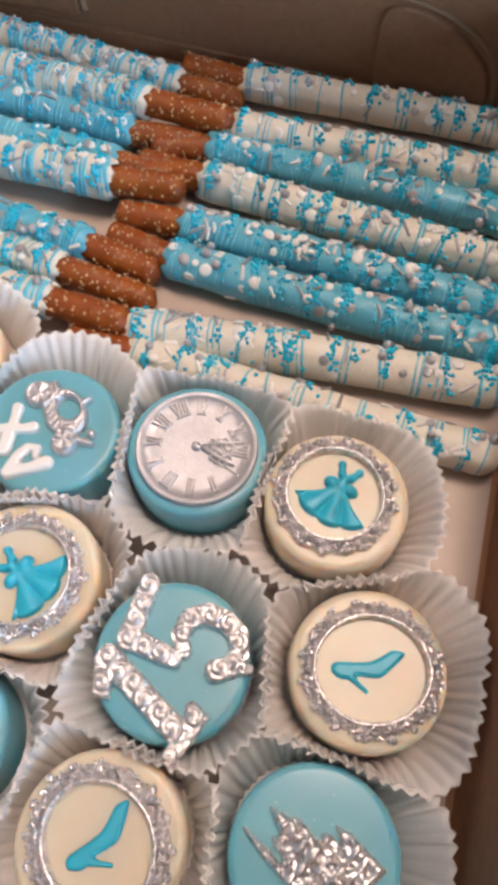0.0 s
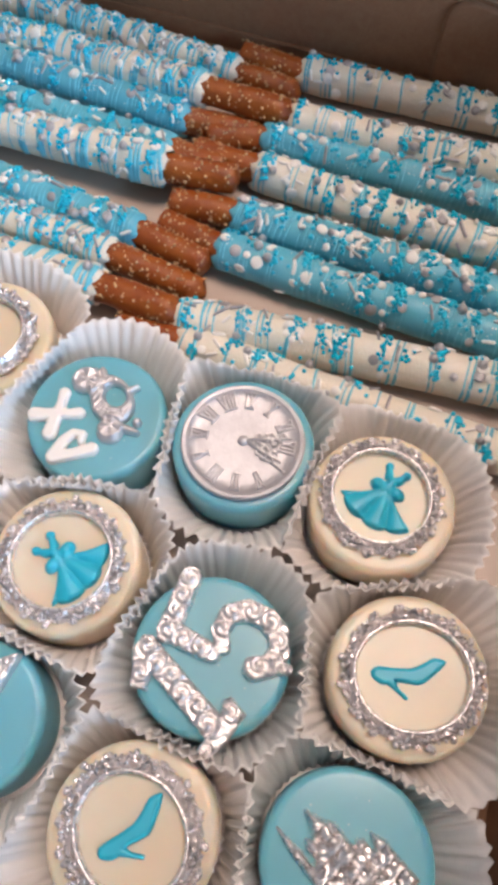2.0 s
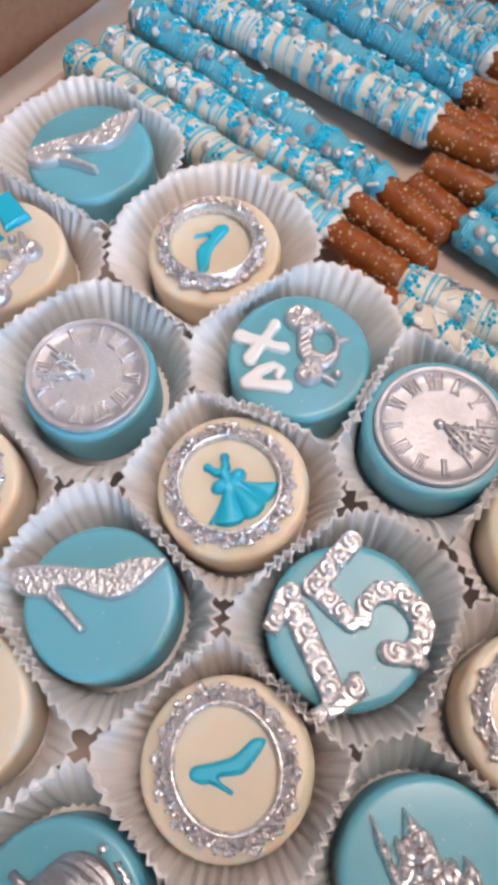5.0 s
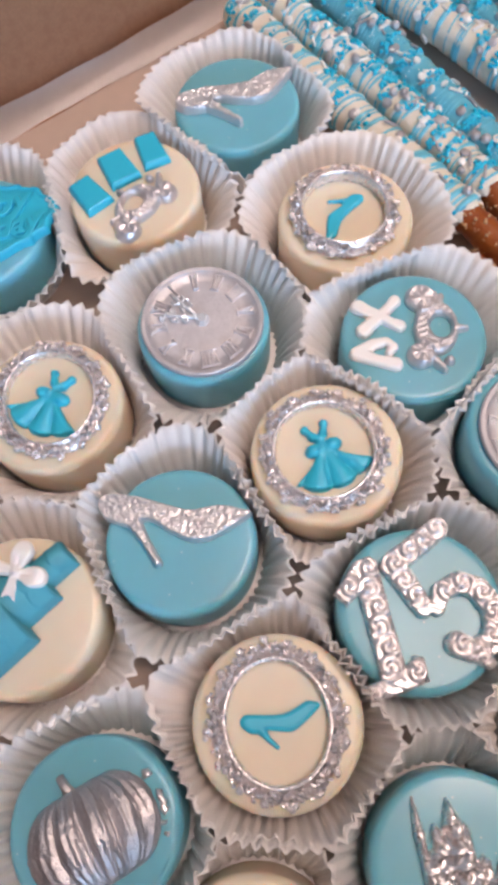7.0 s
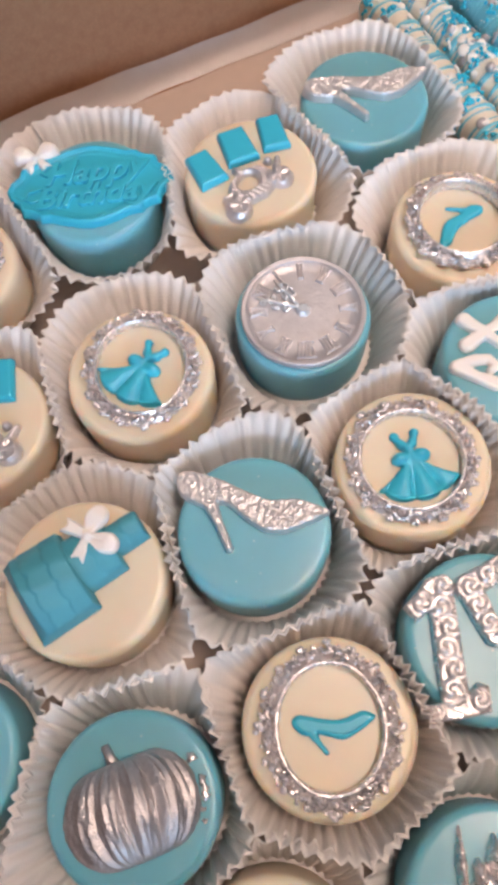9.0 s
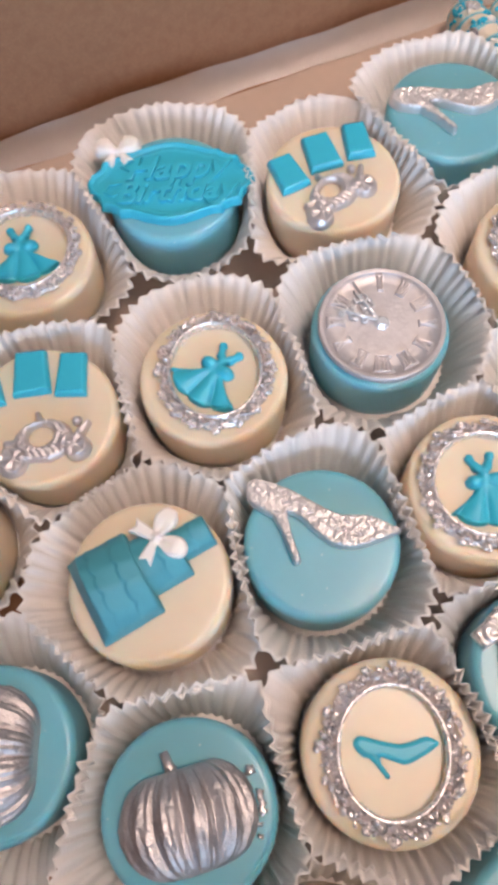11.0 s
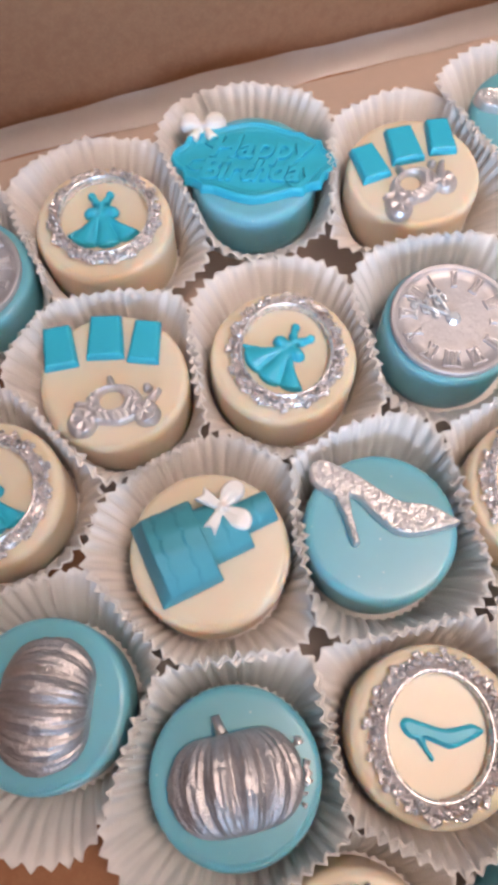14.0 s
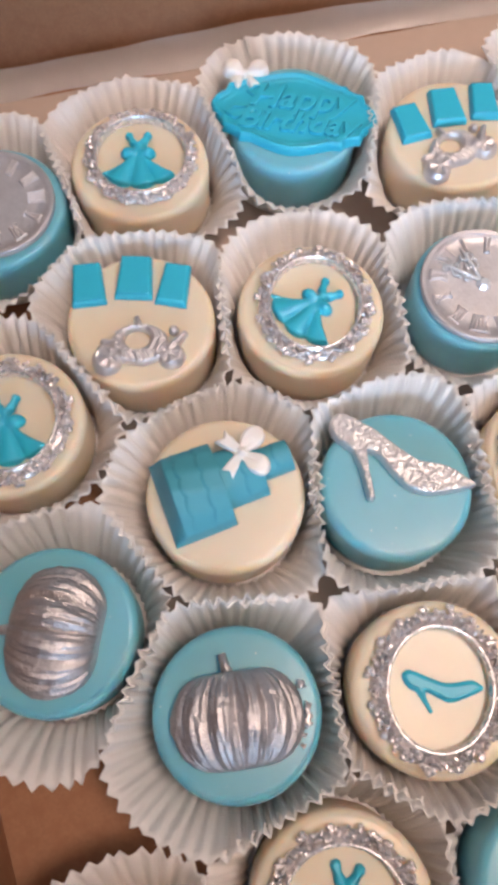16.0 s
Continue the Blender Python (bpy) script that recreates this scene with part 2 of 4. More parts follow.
def s_disc(p, c, rx, ry=None):
    ry = rx if ry is None else ry
    q = (p - np.array(c, float)) / (rx, ry)
    return (1 - np.linalg.norm(q, axis=-1)) * min(rx, ry)


def s_poly(p, pts):
    pts = np.array(pts, float)
    d, inside = np.full(p.shape[:-1], 1e9), np.zeros(p.shape[:-1], bool)
    for a, b in zip(pts, np.roll(pts, -1, 0)):
        e = b - a
        h = np.clip(((p - a) @ e) / (e @ e), 0, 1)
        d = np.minimum(d, np.linalg.norm(p - a - h[..., None] * e, axis=-1))
        cross = (a[1] > p[..., 1]) != (b[1] > p[..., 1])
        with np.errstate(divide="ignore", invalid="ignore"):
            inside ^= cross & (p[..., 0] < (b[0] - a[0]) * (p[..., 1] - a[1]) / (b[1] - a[1] + 1e-12) + a[0])
    return np.where(inside, d, -d)


def s_path(p, pts, r):
    rs = np.broadcast_to(r, (len(pts),))
    return np.max([s_line(p, a, b, ra, rb) for a, b, ra, rb in zip(pts[:-1], pts[1:], rs[:-1], rs[1:])], axis=0)


def smooth_loop(pts, n=6):
    """A closed smooth curve through a few corner points."""
    pts = np.array(pts, float)
    out = []
    for k in range(len(pts)):
        a, b, c, d = (pts[(k + j) % len(pts)] for j in (-1, 0, 1, 2))
        for t in np.arange(n) / n:
            out.append(0.5 * (2 * b + (c - a) * t + (2 * a - 5 * b + 4 * c - d) * t * t + (3 * b - a - 3 * c + d) * t ** 3))
    return np.array(out)


def relief(name, shape, span, height, mat, step=0.07, edge=0.15, extra=None, under=0.04):
    """The solid over {shape > 0}: height at its middle, rounded off within edge of its outline; extra(p, d) adds to the height."""
    x0, x1, y0, y1 = span
    nx, ny = int((x1 - x0) / step) + 2, int((y1 - y0) / step) + 2
    p = np.stack(np.meshgrid(x0 + step * np.arange(nx), y0 + step * np.arange(ny)), -1)
    d = shape(p)
    for _ in range(2):
        gy, gx = np.gradient(d, step)
        g = np.stack([gx, gy], -1)
        g /= np.linalg.norm(g, axis=-1, keepdims=True) + 1e-9
        move = (d < 0.0) & (d > -1.6 * step)
        p = np.where(move[..., None], p - g * d[..., None], p)
        d = np.where(move, np.clip(shape(p), -1, 0.0), d) if _ == 0 else d
    inside = d > 0
    some = inside[:-1, :-1] | inside[:-1, 1:] | inside[1:, :-1] | inside[1:, 1:]
    k = np.clip(d / edge, 0, 1)
    z = height * np.sqrt(np.clip(1 - (1 - k) ** 2, 0, 1))
    if extra is not None:
        z = z + extra(p, d) * k
    z = np.where(inside, z, -under)
    idx = -np.ones(d.shape, int)
    verts, faces = [], []

    def vid(r, c):
        if idx[r, c] < 0:
            idx[r, c] = len(verts)
            verts.append((p[r, c, 0], p[r, c, 1], z[r, c]))
        return idx[r, c]

    for r, c in zip(*np.nonzero(some)):
        faces.append((vid(r, c), vid(r, c + 1), vid(r + 1, c + 1), vid(r + 1, c)))
    return mesh(name, verts, faces, mat)

# ---- the room round the table, out of view: it closes the place and is mirrored in the glossy things ----
def slab(name, x0, x1, y0, y1, z0, z1, mat, label, category):
    v, f = box_solid(x0, x1, y0, y1, z0, z1)
    ob = new(name, mesh(name, v, f, mat, False))
    return tagged(ob, label, category, kind="structure")


slab("floor", -120, 110, -100, 140, -82, -76, ROOM_FLOOR, "dark wooden floor of the room", "floor")
slab("ceiling", -120, 110, -100, 140, 162, 168, PLASTER, "plain off-white ceiling", "ceiling")
slab("wall_north", -120, 110, 140, 148, -82, 168, PLASTER, "plain off-white plaster wall", "wall")
# this wall's colour is darkened so that less light bounces in from the south
slab("wall_south", -120, 110, -108, -100, -82, 168, PLASTER_DARK, "plain unseen wall, darkened to cut light from the south", "wall")
slab("wall_west", -128, -120, -108, 148, -82, 168, PLASTER, "plain off-white plaster wall", "wall")


def window_wall():
    """The wall with the window's opening in it."""
    heap = Heap()
    for y0, y1, z0, z1 in ((-108, -78, -82, 168), (10, 148, -82, 168), (-78, 10, -82, 16), (-78, 10, 64, 168)):
        heap.add(*box_solid(110, 120, y0, y1, z0, z1))
    tagged(new("wall_east", heap.mesh("wall_east", PLASTER, False)), "off-white plaster wall with a wide window opening", "wall", kind="structure")


window_wall()


def make_table():
    table = thing("table", place(-12, 10, -0.35), "brown round wooden table under the cardboard box", "table")
    v, f = lathe([(0, -3), (43, -3), (44.4, -2.5), (44.4, -0.5), (44, 0), (0, 0)], 64)
    part("tabletop", mesh("tabletop", v, f, TABLE), table)
    leg = mesh("leg", *lathe([(0, -75.6), (2.0, -75.6), (2.8, -3.1), (0, -3.1)], 16), TABLE)
    for x, y in ((26, 26), (-26, 26), (26, -26), (-26, -26)):
        part("leg", leg, table, at=place(x, y))


make_table()

# ---- the cardboard box ----
RIGHT, FRONT, TALL, FRONT_TALL = 5.55, -12.8, 7.4, 11.5


def left_x(y):
    """The foot of the slightly askew left wall."""
    return -31.6 + 0.095 * (y + 6.5)


def back_y(x):
    """The foot of the slightly askew back wall."""
    return 33.1 - 0.037 * (x + 1.6)


BACK_LEFT = (-27.75, back_y(-27.75))


def quad_solid(corners, z0, z1, flare=(0, 0)):
    """An upright solid on four corners, anticlockwise; its top is moved by flare."""
    v = [(x, y, z0) for x, y in corners] + [(x + flare[0], y + flare[1], z1) for x, y in corners]
    return np.array(v, float), [(3, 2, 1, 0), (4, 5, 6, 7), (0, 1, 5, 4), (1, 2, 6, 5), (2, 3, 7, 6), (3, 0, 4, 7)]


def make_box():
    box = thing("cardboard_box", place(0, 0), "open brown cardboard box lined with waxed paper", "box")
    fl, fr, br, bl = (left_x(FRONT), FRONT), (RIGHT, FRONT), (RIGHT, back_y(RIGHT)), BACK_LEFT
    part("base_panel", mesh("base_panel", *quad_solid([fl, fr, br, bl], -0.3, -0.004), CARD, False), box)
    t = 0.3
    part("side_panel", mesh("side_panel", *quad_solid([(fl[0] - t, fl[1]), fl, bl, (bl[0] - t, bl[1])], 0, TALL, (-0.35, 0)), CARD, False), box)
    part("side_panel", mesh("side_panel", *quad_solid([fr, (fr[0] + t, fr[1]), (br[0] + t, br[1]), br], 0, TALL, (0.15, 0)), CARD, False), box)
    part("back_panel", mesh("back_panel", *quad_solid([bl, br, (br[0], br[1] + t), (bl[0], bl[1] + t)], 0, TALL), CARD, False), box)
    # higher than the other walls: unseen extra height added to shade the box's front
    part("front_panel", mesh("front_panel", *quad_solid([(fl[0], fl[1] - t), (fr[0], fr[1] - t), fr, fl], 0, FRONT_TALL), CARD, False), box, "front panel, raised out of view to shade the front cups")
    # guessed upright extension of the back panel, added to keep light off the back rods
    part("lid", mesh("lid", *quad_solid([bl, br, (br[0], br[1] + t), (bl[0], bl[1] + t)], TALL, TALL + 24, (0, 3)), CARD, False), box, "open cover out of view, added to block light from behind")
    along = place(0, back_y(0), 0, math.degrees(math.atan(-0.037)))
    # a folded strip along the back panel's foot, and the rounded tuck tabs pressed against the panel
    part("fold", mesh("fold", *box_solid(-27.2, RIGHT - 0.1, -0.2, -0.01, 0.0, 0.9), CARD, False), box, at=along)
    for x0, x1, z1, lift in ((-3.0, 2.3, 4.95, 0.0), (-23.2, -17.55, 4.6, 0.8)):
        def tab_shape(p, x0=x0, x1=x1, z1=z1):
            pts = [(x0, 0.5), (x0 - 0.1, 2.5), (x0, z1 - 0.6), (x0 + 0.7, z1), (x0 + (x1 - x0) * 0.35, z1 - 0.05), (x0 + (x1 - x0) * 0.58, z1 - 0.5),
                   (x1 - 0.75, z1 - 1.6), (x1 - 0.15, z1 - 2.6), (x1 + 0.05, 0.9), (x1 - 0.5, 0.45), (x0 + 0.6, 0.3)]
            return s_poly(p, smooth_loop(pts))

        me = relief("tuck_tab", tab_shape, (x0 - 0.6, x1 + 0.6, 0, z1 + 0.6), 0.16, CARD, step=0.12, edge=0.05, under=0.02)
        part("tuck_tab", me, box, "rounded tuck tab of the box", at=along @ place(0, -0.02, lift, 0, 90))
        # the dark cut that the tab's curved edge leaves
        pts = [(x0 - 0.25, z1 + 0.15), (x0 + (x1 - x0) * 0.2, z1 + 0.28), (x0 + (x1 - x0) * 0.6, z1 - 0.22), (x1 - 0.42, z1 - 1.4), (x1 + 0.14, z1 - 2.6), (x1 + 0.26, z1 - 3.8)]
        cut = smooth_loop(pts + pts[::-1], 6)[: 6 * len(pts) - 5]
        part("cut_edge", mesh("cut_edge", *tube([(a, -0.02, b + lift) for a, b in cut], np.linspace(0.06, 0.2, len(cut)), 6), CARD_EDGE), box, at=along)


make_box()


def make_liner():
    """A sheet of waxed paper on the box's floor, its edge turned up against the left wall."""
    ys = np.linspace(FRONT + 5.6, 33.0, 60)
    v, cols = [], 26
    for y in ys:
        lx = left_x(y)
        for c in range(cols):
            x = lx + 0.9 + (RIGHT - 0.25 - lx - 0.9) * c / (cols - 1)
            v.append((x, y, 0.03 + 0.02 * math.sin(3 * x + y)))
    faces = grid_faces(len(ys), cols, False)
    k = len(v)
    for y in ys:
        lx = left_x(y)
        rise = 0.95 + 0.10 * math.sin(y * 0.35) + 0.03 * math.sin(y * 1.7 + 1)
        wob = 0.07 * math.sin(y * 0.5) + 0.03 * math.sin(y * 1.9)
        v += [(lx + 0.95 + wob, y, 0.08), (lx + 0.5 + 0.6 * wob, y, 0.3 * rise), (lx + 0.2 + 0.3 * wob, y, 0.7 * rise), (lx + 0.08, y, 1.05 * rise)]
    flat = len(faces)
    faces += [tuple(i + k for i in q) for q in grid_faces(len(ys), 4, False)]
    tagged(new("liner_sheet", mesh("liner_sheet", v, faces, [GLASSINE, GLASSINE_FOLD], indices=[0] * flat + [1] * (len(faces) - flat))), "translucent waxed paper sheet lining the box, edge turned up", "paper liner")


make_liner()

# ---- dipped pretzel rods ----
SPR = {
    "disc": mesh("disc_sprinkle", *pill(0.2, 0.09), SPRINKLE_WHITE),
    "small_disc": mesh("small_disc_sprinkle", *pill(0.14, 0.08), SPRINKLE_WHITE),
    "silver_disc": mesh("silver_disc_sprinkle", *pill(0.19, 0.09), SPRINKLE_SILVER),
    "pearl": mesh("sugar_pearl", *ball(0.16, 8, 12), PEARL),
    "jimmy": mesh("white_sprinkle_rod", *capsule(0.06, 0.44), SPRINKLE_WHITE),
    "silver_jimmy": mesh("silver_sprinkle_rod", *capsule(0.055, 0.62), SPRINKLE_SILVER),
}
SPR_NAME = {"disc": "disc_sprinkle", "small_disc": "disc_sprinkle", "silver_disc": "silver_disc_sprinkle", "pearl": "sugar_pearl",
            "jimmy": "sprinkle_rod", "silver_jimmy": "silver_sprinkle_rod"}
BEAD = ball(0.088, 5, 8)
GRAIN = ball(1.0, 3, 5)


def make_rod(tip, edge, end, colour, thick=0.8, stripes=14, busy=1.0, seed=0, stick=0.62):
    """A pretzel rod from its bare tip past the coating's edge to its dipped end; (x, y, z) of its axis in centimetres."""
    r = np.random.default_rng(seed)
    tip, edge, end = (np.array(v, float) for v in (tip, edge, end))
    rod = thing("pretzel_rod", place(0, 0), f"pretzel rod dipped in {colour} coating with drizzle and sprinkles", "pretzel rod", "dipped pretzel rods")

    def axis(t):
        """From the coating's edge (0) to the dipped end (1), bent a little."""
        t = np.asarray(t, float)[..., None]
        side = np.array([0, 1.0, 0])
        return edge + (end - edge) * t + side * 0.10 * np.sin(np.pi * t) * (1 if seed % 2 else -1)

    # the bare pretzel, running on inside the coating
    d = (edge - tip) / np.linalg.norm(edge - tip)
    n = 16
    s = np.linspace(0, 1, n)
    length = np.linalg.norm(edge - tip) + 0.5
    pts = tip + d * (s[:, None] * length)
    rad = stick * np.sqrt(np.clip(1 - np.clip(1 - s * length / 0.32, 0, 1) ** 2, 0.02, 1)) * (1 + 0.03 * np.sin(s * 9 + seed))
    v, f = tube(pts, rad, 18)
    v = v + 0.02 * r.standard_normal(v.shape)
    part("pretzel_stick", mesh("pretzel_stick", v, f, PRETZEL), rod)
    heap = Heap()
    side = np.cross(d, (0, 0, 1))
    side /= np.linalg.norm(side)
    up = np.cross(side, d)
    for _ in range(int(75 * length / 3.5)):
        a, t = r.uniform(-1.7, 1.7), r.uniform(0.1, length - 0.45)
        size = r.uniform(0.03, 0.085)
        c = tip + d * t + (stick + 0.005) * (math.cos(a) * up + math.sin(a) * side)
        heap.add(GRAIN[0] * size * r.uniform(0.6, 1.2, 3) + c, GRAIN[1])
    part("salt", heap.mesh("salt", SALT), rod, "coarse salt grains", kind="stuff")

    # the coating
    d2 = (end - edge) / np.linalg.norm(end - edge)
    side = np.cross(d2, (0, 0, 1))
    side /= np.linalg.norm(side)
    up = np.cross(side, d2)
    total = np.linalg.norm(end - edge)
    n, cols = 90, 26
    s = np.linspace(0, 1, n)
    ang = np.arange(cols) * 2 * np.pi / cols
    lip = np.clip(s * total / 0.35, 0, 1)
    cap = np.clip((1 - s) * total / 0.75, 0, 1)
    base = thick * (0.80 + 0.20 * np.sqrt(1 - (1 - lip) ** 2)) * np.sqrt(np.clip(1 - (1 - cap) ** 2, 0.003, 1))
    wave = 1 + 0.022 * np.sin(s * total * 1.3 + seed) + 0.008 * np.sin(s * total * 5.3 + 2 * seed)
    lump = 1 + 0.02 * np.sin(3 * ang[None] + s[:, None] * 7 + seed) + 0.005 * r.standard_normal((n, cols))
    rr = (base * wave)[:, None] * lump
    ragged = np.where(s[:, None] < 0.02, 0.10 * np.sin(5 * ang[None] + seed) + 0.06 * np.sin(9 * ang[None]), 0)
    v = axis(s)[:, None] + rr[..., None] * (np.cos(ang)[None, :, None] * up + np.sin(ang)[None, :, None] * side) + ragged[..., None] * d2
    v = np.concatenate([v.reshape(-1, 3), axis([1.0])])
    f = grid_faces(n, cols, True) + [(len(v) - 1, (n - 1) * cols + c, (n - 1) * cols + (c + 1) % cols) for c in range(cols)]
    part("coating", mesh("coating", v, f, COAT_BLUE if colour == "blue" else COAT_CREAM), rod, f"{colour} candy coating")

    def surface(t, a, lift=0.0):
        w = float(np.interp(t, s, base * wave)) * (1 + 0.02 * math.sin(3 * a + 7 * t + seed)) + lift
        return axis([t])[0] + w * (math.cos(a) * up + math.sin(a) * side), math.cos(a) * up + math.sin(a) * side

    # drizzle: groups of thin lines across the rod
    heap, groups, t = Heap(), [], 0.02
    while t < 0.97:
        lines = int(r.integers(1, 4)) if colour == "cream" else int(r.integers(2, 6))
        slant, t0 = r.normal(0, 0.10), t
        for _ in range(lines):
            width = r.choice([0.06, 0.09, 0.12, 0.16] if stripes > 20 else [0.035, 0.05, 0.065, 0.10]) if colour == "cream" else r.uniform(0.028, 0.05)
            pts, wide = [], []
            for a in np.linspace(-2.1, 2.1, 15):
                u = min(max(t + (slant * math.sin(a * 0.8) + 0.03 * math.sin(a * 2 + seed)) / total, 0.008), 0.985)
                pts.append(surface(u, a, 0.022 - 0.65 * width)[0])
                wide.append(width * (0.9 + 0.25 * math.sin(a * 1.7 + t * 40)))
            heap.add(*tube(pts, wide, 6))
            t += r.uniform(0.13, 0.28) / total
        groups.append(((t0 + t) / 2, lines))
        t += r.uniform(0.3, 1.7) * 0.34 * 26 / (stripes * total)
    part("drizzle", heap.mesh("drizzle", DRIZZLE), rod, "bright blue drizzle", kind="stuff")

    # blue beads, mostly caught on the drizzle
    heap = Heap()
    spots = [(groups[r.integers(len(groups))][0] + r.normal(0, 0.1) / total, r.uniform(-1.0, 1.0)) for _ in range(int(40 * busy))]
    for _ in range(int(310 * busy)):
        if r.random() < 0.92:
            t0, a0 = spots[r.integers(len(spots))]
            t, a = t0 + r.normal(0, 0.11) / total, a0 + r.normal(0, 0.28)
        else:
            t, a = r.uniform(0.02, 0.98), r.uniform(-1.5, 1.5)
        if 0.01 < t < 0.985:
            heap.add(BEAD[0] + surface(t, a, 0.035 + 0.05 * (r.random() < 0.15))[0], BEAD[1])
    part("nonpareil", heap.mesh("nonpareil", NONPAREIL), rod, "tiny bright blue sugar beads", kind="stuff")

    # sugar glitter
    heap = Heap()
    for _ in range(150):
        size = r.uniform(0.018, 0.034)
        heap.add(GRAIN[0] * size + surface(r.uniform(0.01, 0.98), r.uniform(-1.6, 1.6), 0.004)[0], GRAIN[1])
    part("sugar", heap.mesh("sugar", SUGAR, False), rod, "clear sugar grains", kind="stuff")

    # larger sprinkles, each a piece of its own
    kinds = ["disc", "small_disc", "silver_disc", "pearl", "jimmy", "silver_jimmy"]
    weights = np.array([0.15, 0.14, 0.12, 0.11, 0.32, 0.16])
    for k in r.choice(kinds, int(74 * busy), p=weights):
        t, a = r.uniform(0.02, 0.975), r.normal(0, 0.62)
        lift = {"pearl": 0.10, "jimmy": 0.045, "silver_jimmy": 0.045}.get(k, 0.035)
        where, normal = surface(t, a, lift)
        normal = Vector(normal)
        if k in ("jimmy", "silver_jimmy"):
            flat = Vector(d2 * math.cos(q := r.uniform(0, 6.28)) + np.cross(normal, d2) * math.sin(q)) + normal * r.normal(0, 0.12)
            turn = flat.to_track_quat("Z", "Y")
        else:
            turn = (normal + Vector(r.normal(0, 0.22, 3))).to_track_quat("Z", "Y")
        part(SPR_NAME[k], SPR[k], rod, at=Matrix.LocRotScale(Vector(where) * CM, turn, Vector([r.uniform(0.95, 1.32)] * 3)))


RODS = [  # bare tip, coating's edge, dipped end, colour, thickness, stripes, business
    ((-8.5, 30.5, 0.75), (-11.5, 30.8, 0.8), (-26.6, 32.4, 0.8), "cream", 0.78, 40, 1.0),
    ((-8.2, 28.2, 1.75), (-12.2, 28.5, 1.7), (-27.0, 30.2, 0.95), "cream", 0.80, 40, 1.0),
    ((-9.3, 27.5, 0.85), (-12.7, 27.4, 0.82), (-27.2, 28.5, 0.82), "blue", 0.80, 34, 0.9),
    ((-10.1, 25.3, 0.75), (-12.8, 25.45, 0.8), (-27.3, 26.6, 0.82), "blue", 0.80, 26, 0.8),
    ((-9.3, 24.3, 1.45), (-12.4, 24.1, 1.35), (-27.2, 24.15, 1.05), "cream", 0.88, 28, 1.0),
    ((-9.3, 20.3, 0.7), (-12.5, 20.9, 0.8), (-27.5, 22.7, 0.82), "blue", 0.80, 34, 0.9),
    ((-9.0, 18.9, 0.75), (-13.2, 19.5, 0.8), (-27.3, 20.4, 0.82), "cream", 0.80, 36, 1.0),
    ((-9.5, 17.4, 1.35), (-12.9, 17.7, 1.15), (-28.0, 18.8, 0.82), "cream", 0.80, 24, 0.5),
    ((-12.0, 32.2, 0.75), (-8.8, 31.8, 0.8), (5.2, 31.8, 0.8), "cream", 0.80, 12, 0.7),
    ((-10.9, 28.6, 0.9), (-8.3, 28.35, 1.3), (5.2, 28.5, 1.35), "cream", 0.84, 16, 0.9),
    ((-11.8, 26.8, 0.7), (-9.2, 27.4, 0.85), (5.2, 26.7, 0.82), "blue", 0.82, 26, 0.9),
    ((-12.1, 25.9, 0.75), (-9.0, 25.6, 0.85), (5.2, 24.1, 1.05), "cream", 0.84, 18, 1.0),
    ((-12.1, 22.9, 0.75), (-9.1, 23.0, 0.82), (5.2, 22.05, 0.82), "blue", 0.84, 20, 1.25),
    ((-12.1, 21.8, 0.75), (-9.2, 21.15, 0.82), (5.2, 20.35, 0.82), "blue", 0.84, 20, 1.0),
    ((-12.0, 17.3, 0.6), (-9.7, 17.5, 0.82), (5.2, 18.5, 0.85), "cream", 0.86, 14, 0.8),
    ((-12.0, 16.4, 0.62), (-9.2, 16.55, 0.75), (5.35, 15.6, 0.8), "cream", 0.80, 12, 0.5),
]
for k, (tip, edge, end, colour, thick, stripes, busy) in enumerate(RODS):
    make_rod(tip, edge, end, colour, thick, stripes, busy, seed=k + 3)

# ---- paper cups and molded chocolate cookies ----
TOP = 2.35
CUPS = {  # what lies in the cup: its middle
    "clock_a": (-5.28, 12.58), "dress_a": (-0.19, 12.0), "shoe_a": (1.91, 6.88), "fifteen": (-3.99, 5.57), "shoe_b": (-4.49, 0.3),
    "castle": (1.45, 1.5), "xv": (-10.49, 11.99), "dress_b": (-9.43, 6.92), "slipper_a": (-10.37, 1.58), "shoe_c": (-15.6, 13.72),
    "slipper_b": (-22.34, 14.36), "clock_b": (-15.77, 7.05), "name_a": (-21.85, 8.83), "plaque": (-24.41, 3.52), "dress_c": (-16.9, 1.28),
    "name_b": (-18.34, -4.21), "cake": (-11.85, -3.51), "pumpkin_a": (-5.78, -5.28), "pumpkin_b": (-9.68, -9.52), "dress_d": (-24.32, -2.41),
    "clock_c": (-24.2, -7.7), "dress_e": (-16.3, -9.25), "dress_f": (-0.25, -4.3), "plain": (0.3, -10.0),
}


def soft_min(values, k=9.0):
    return -math.log(sum(math.exp(-k * v) for v in values)) / k


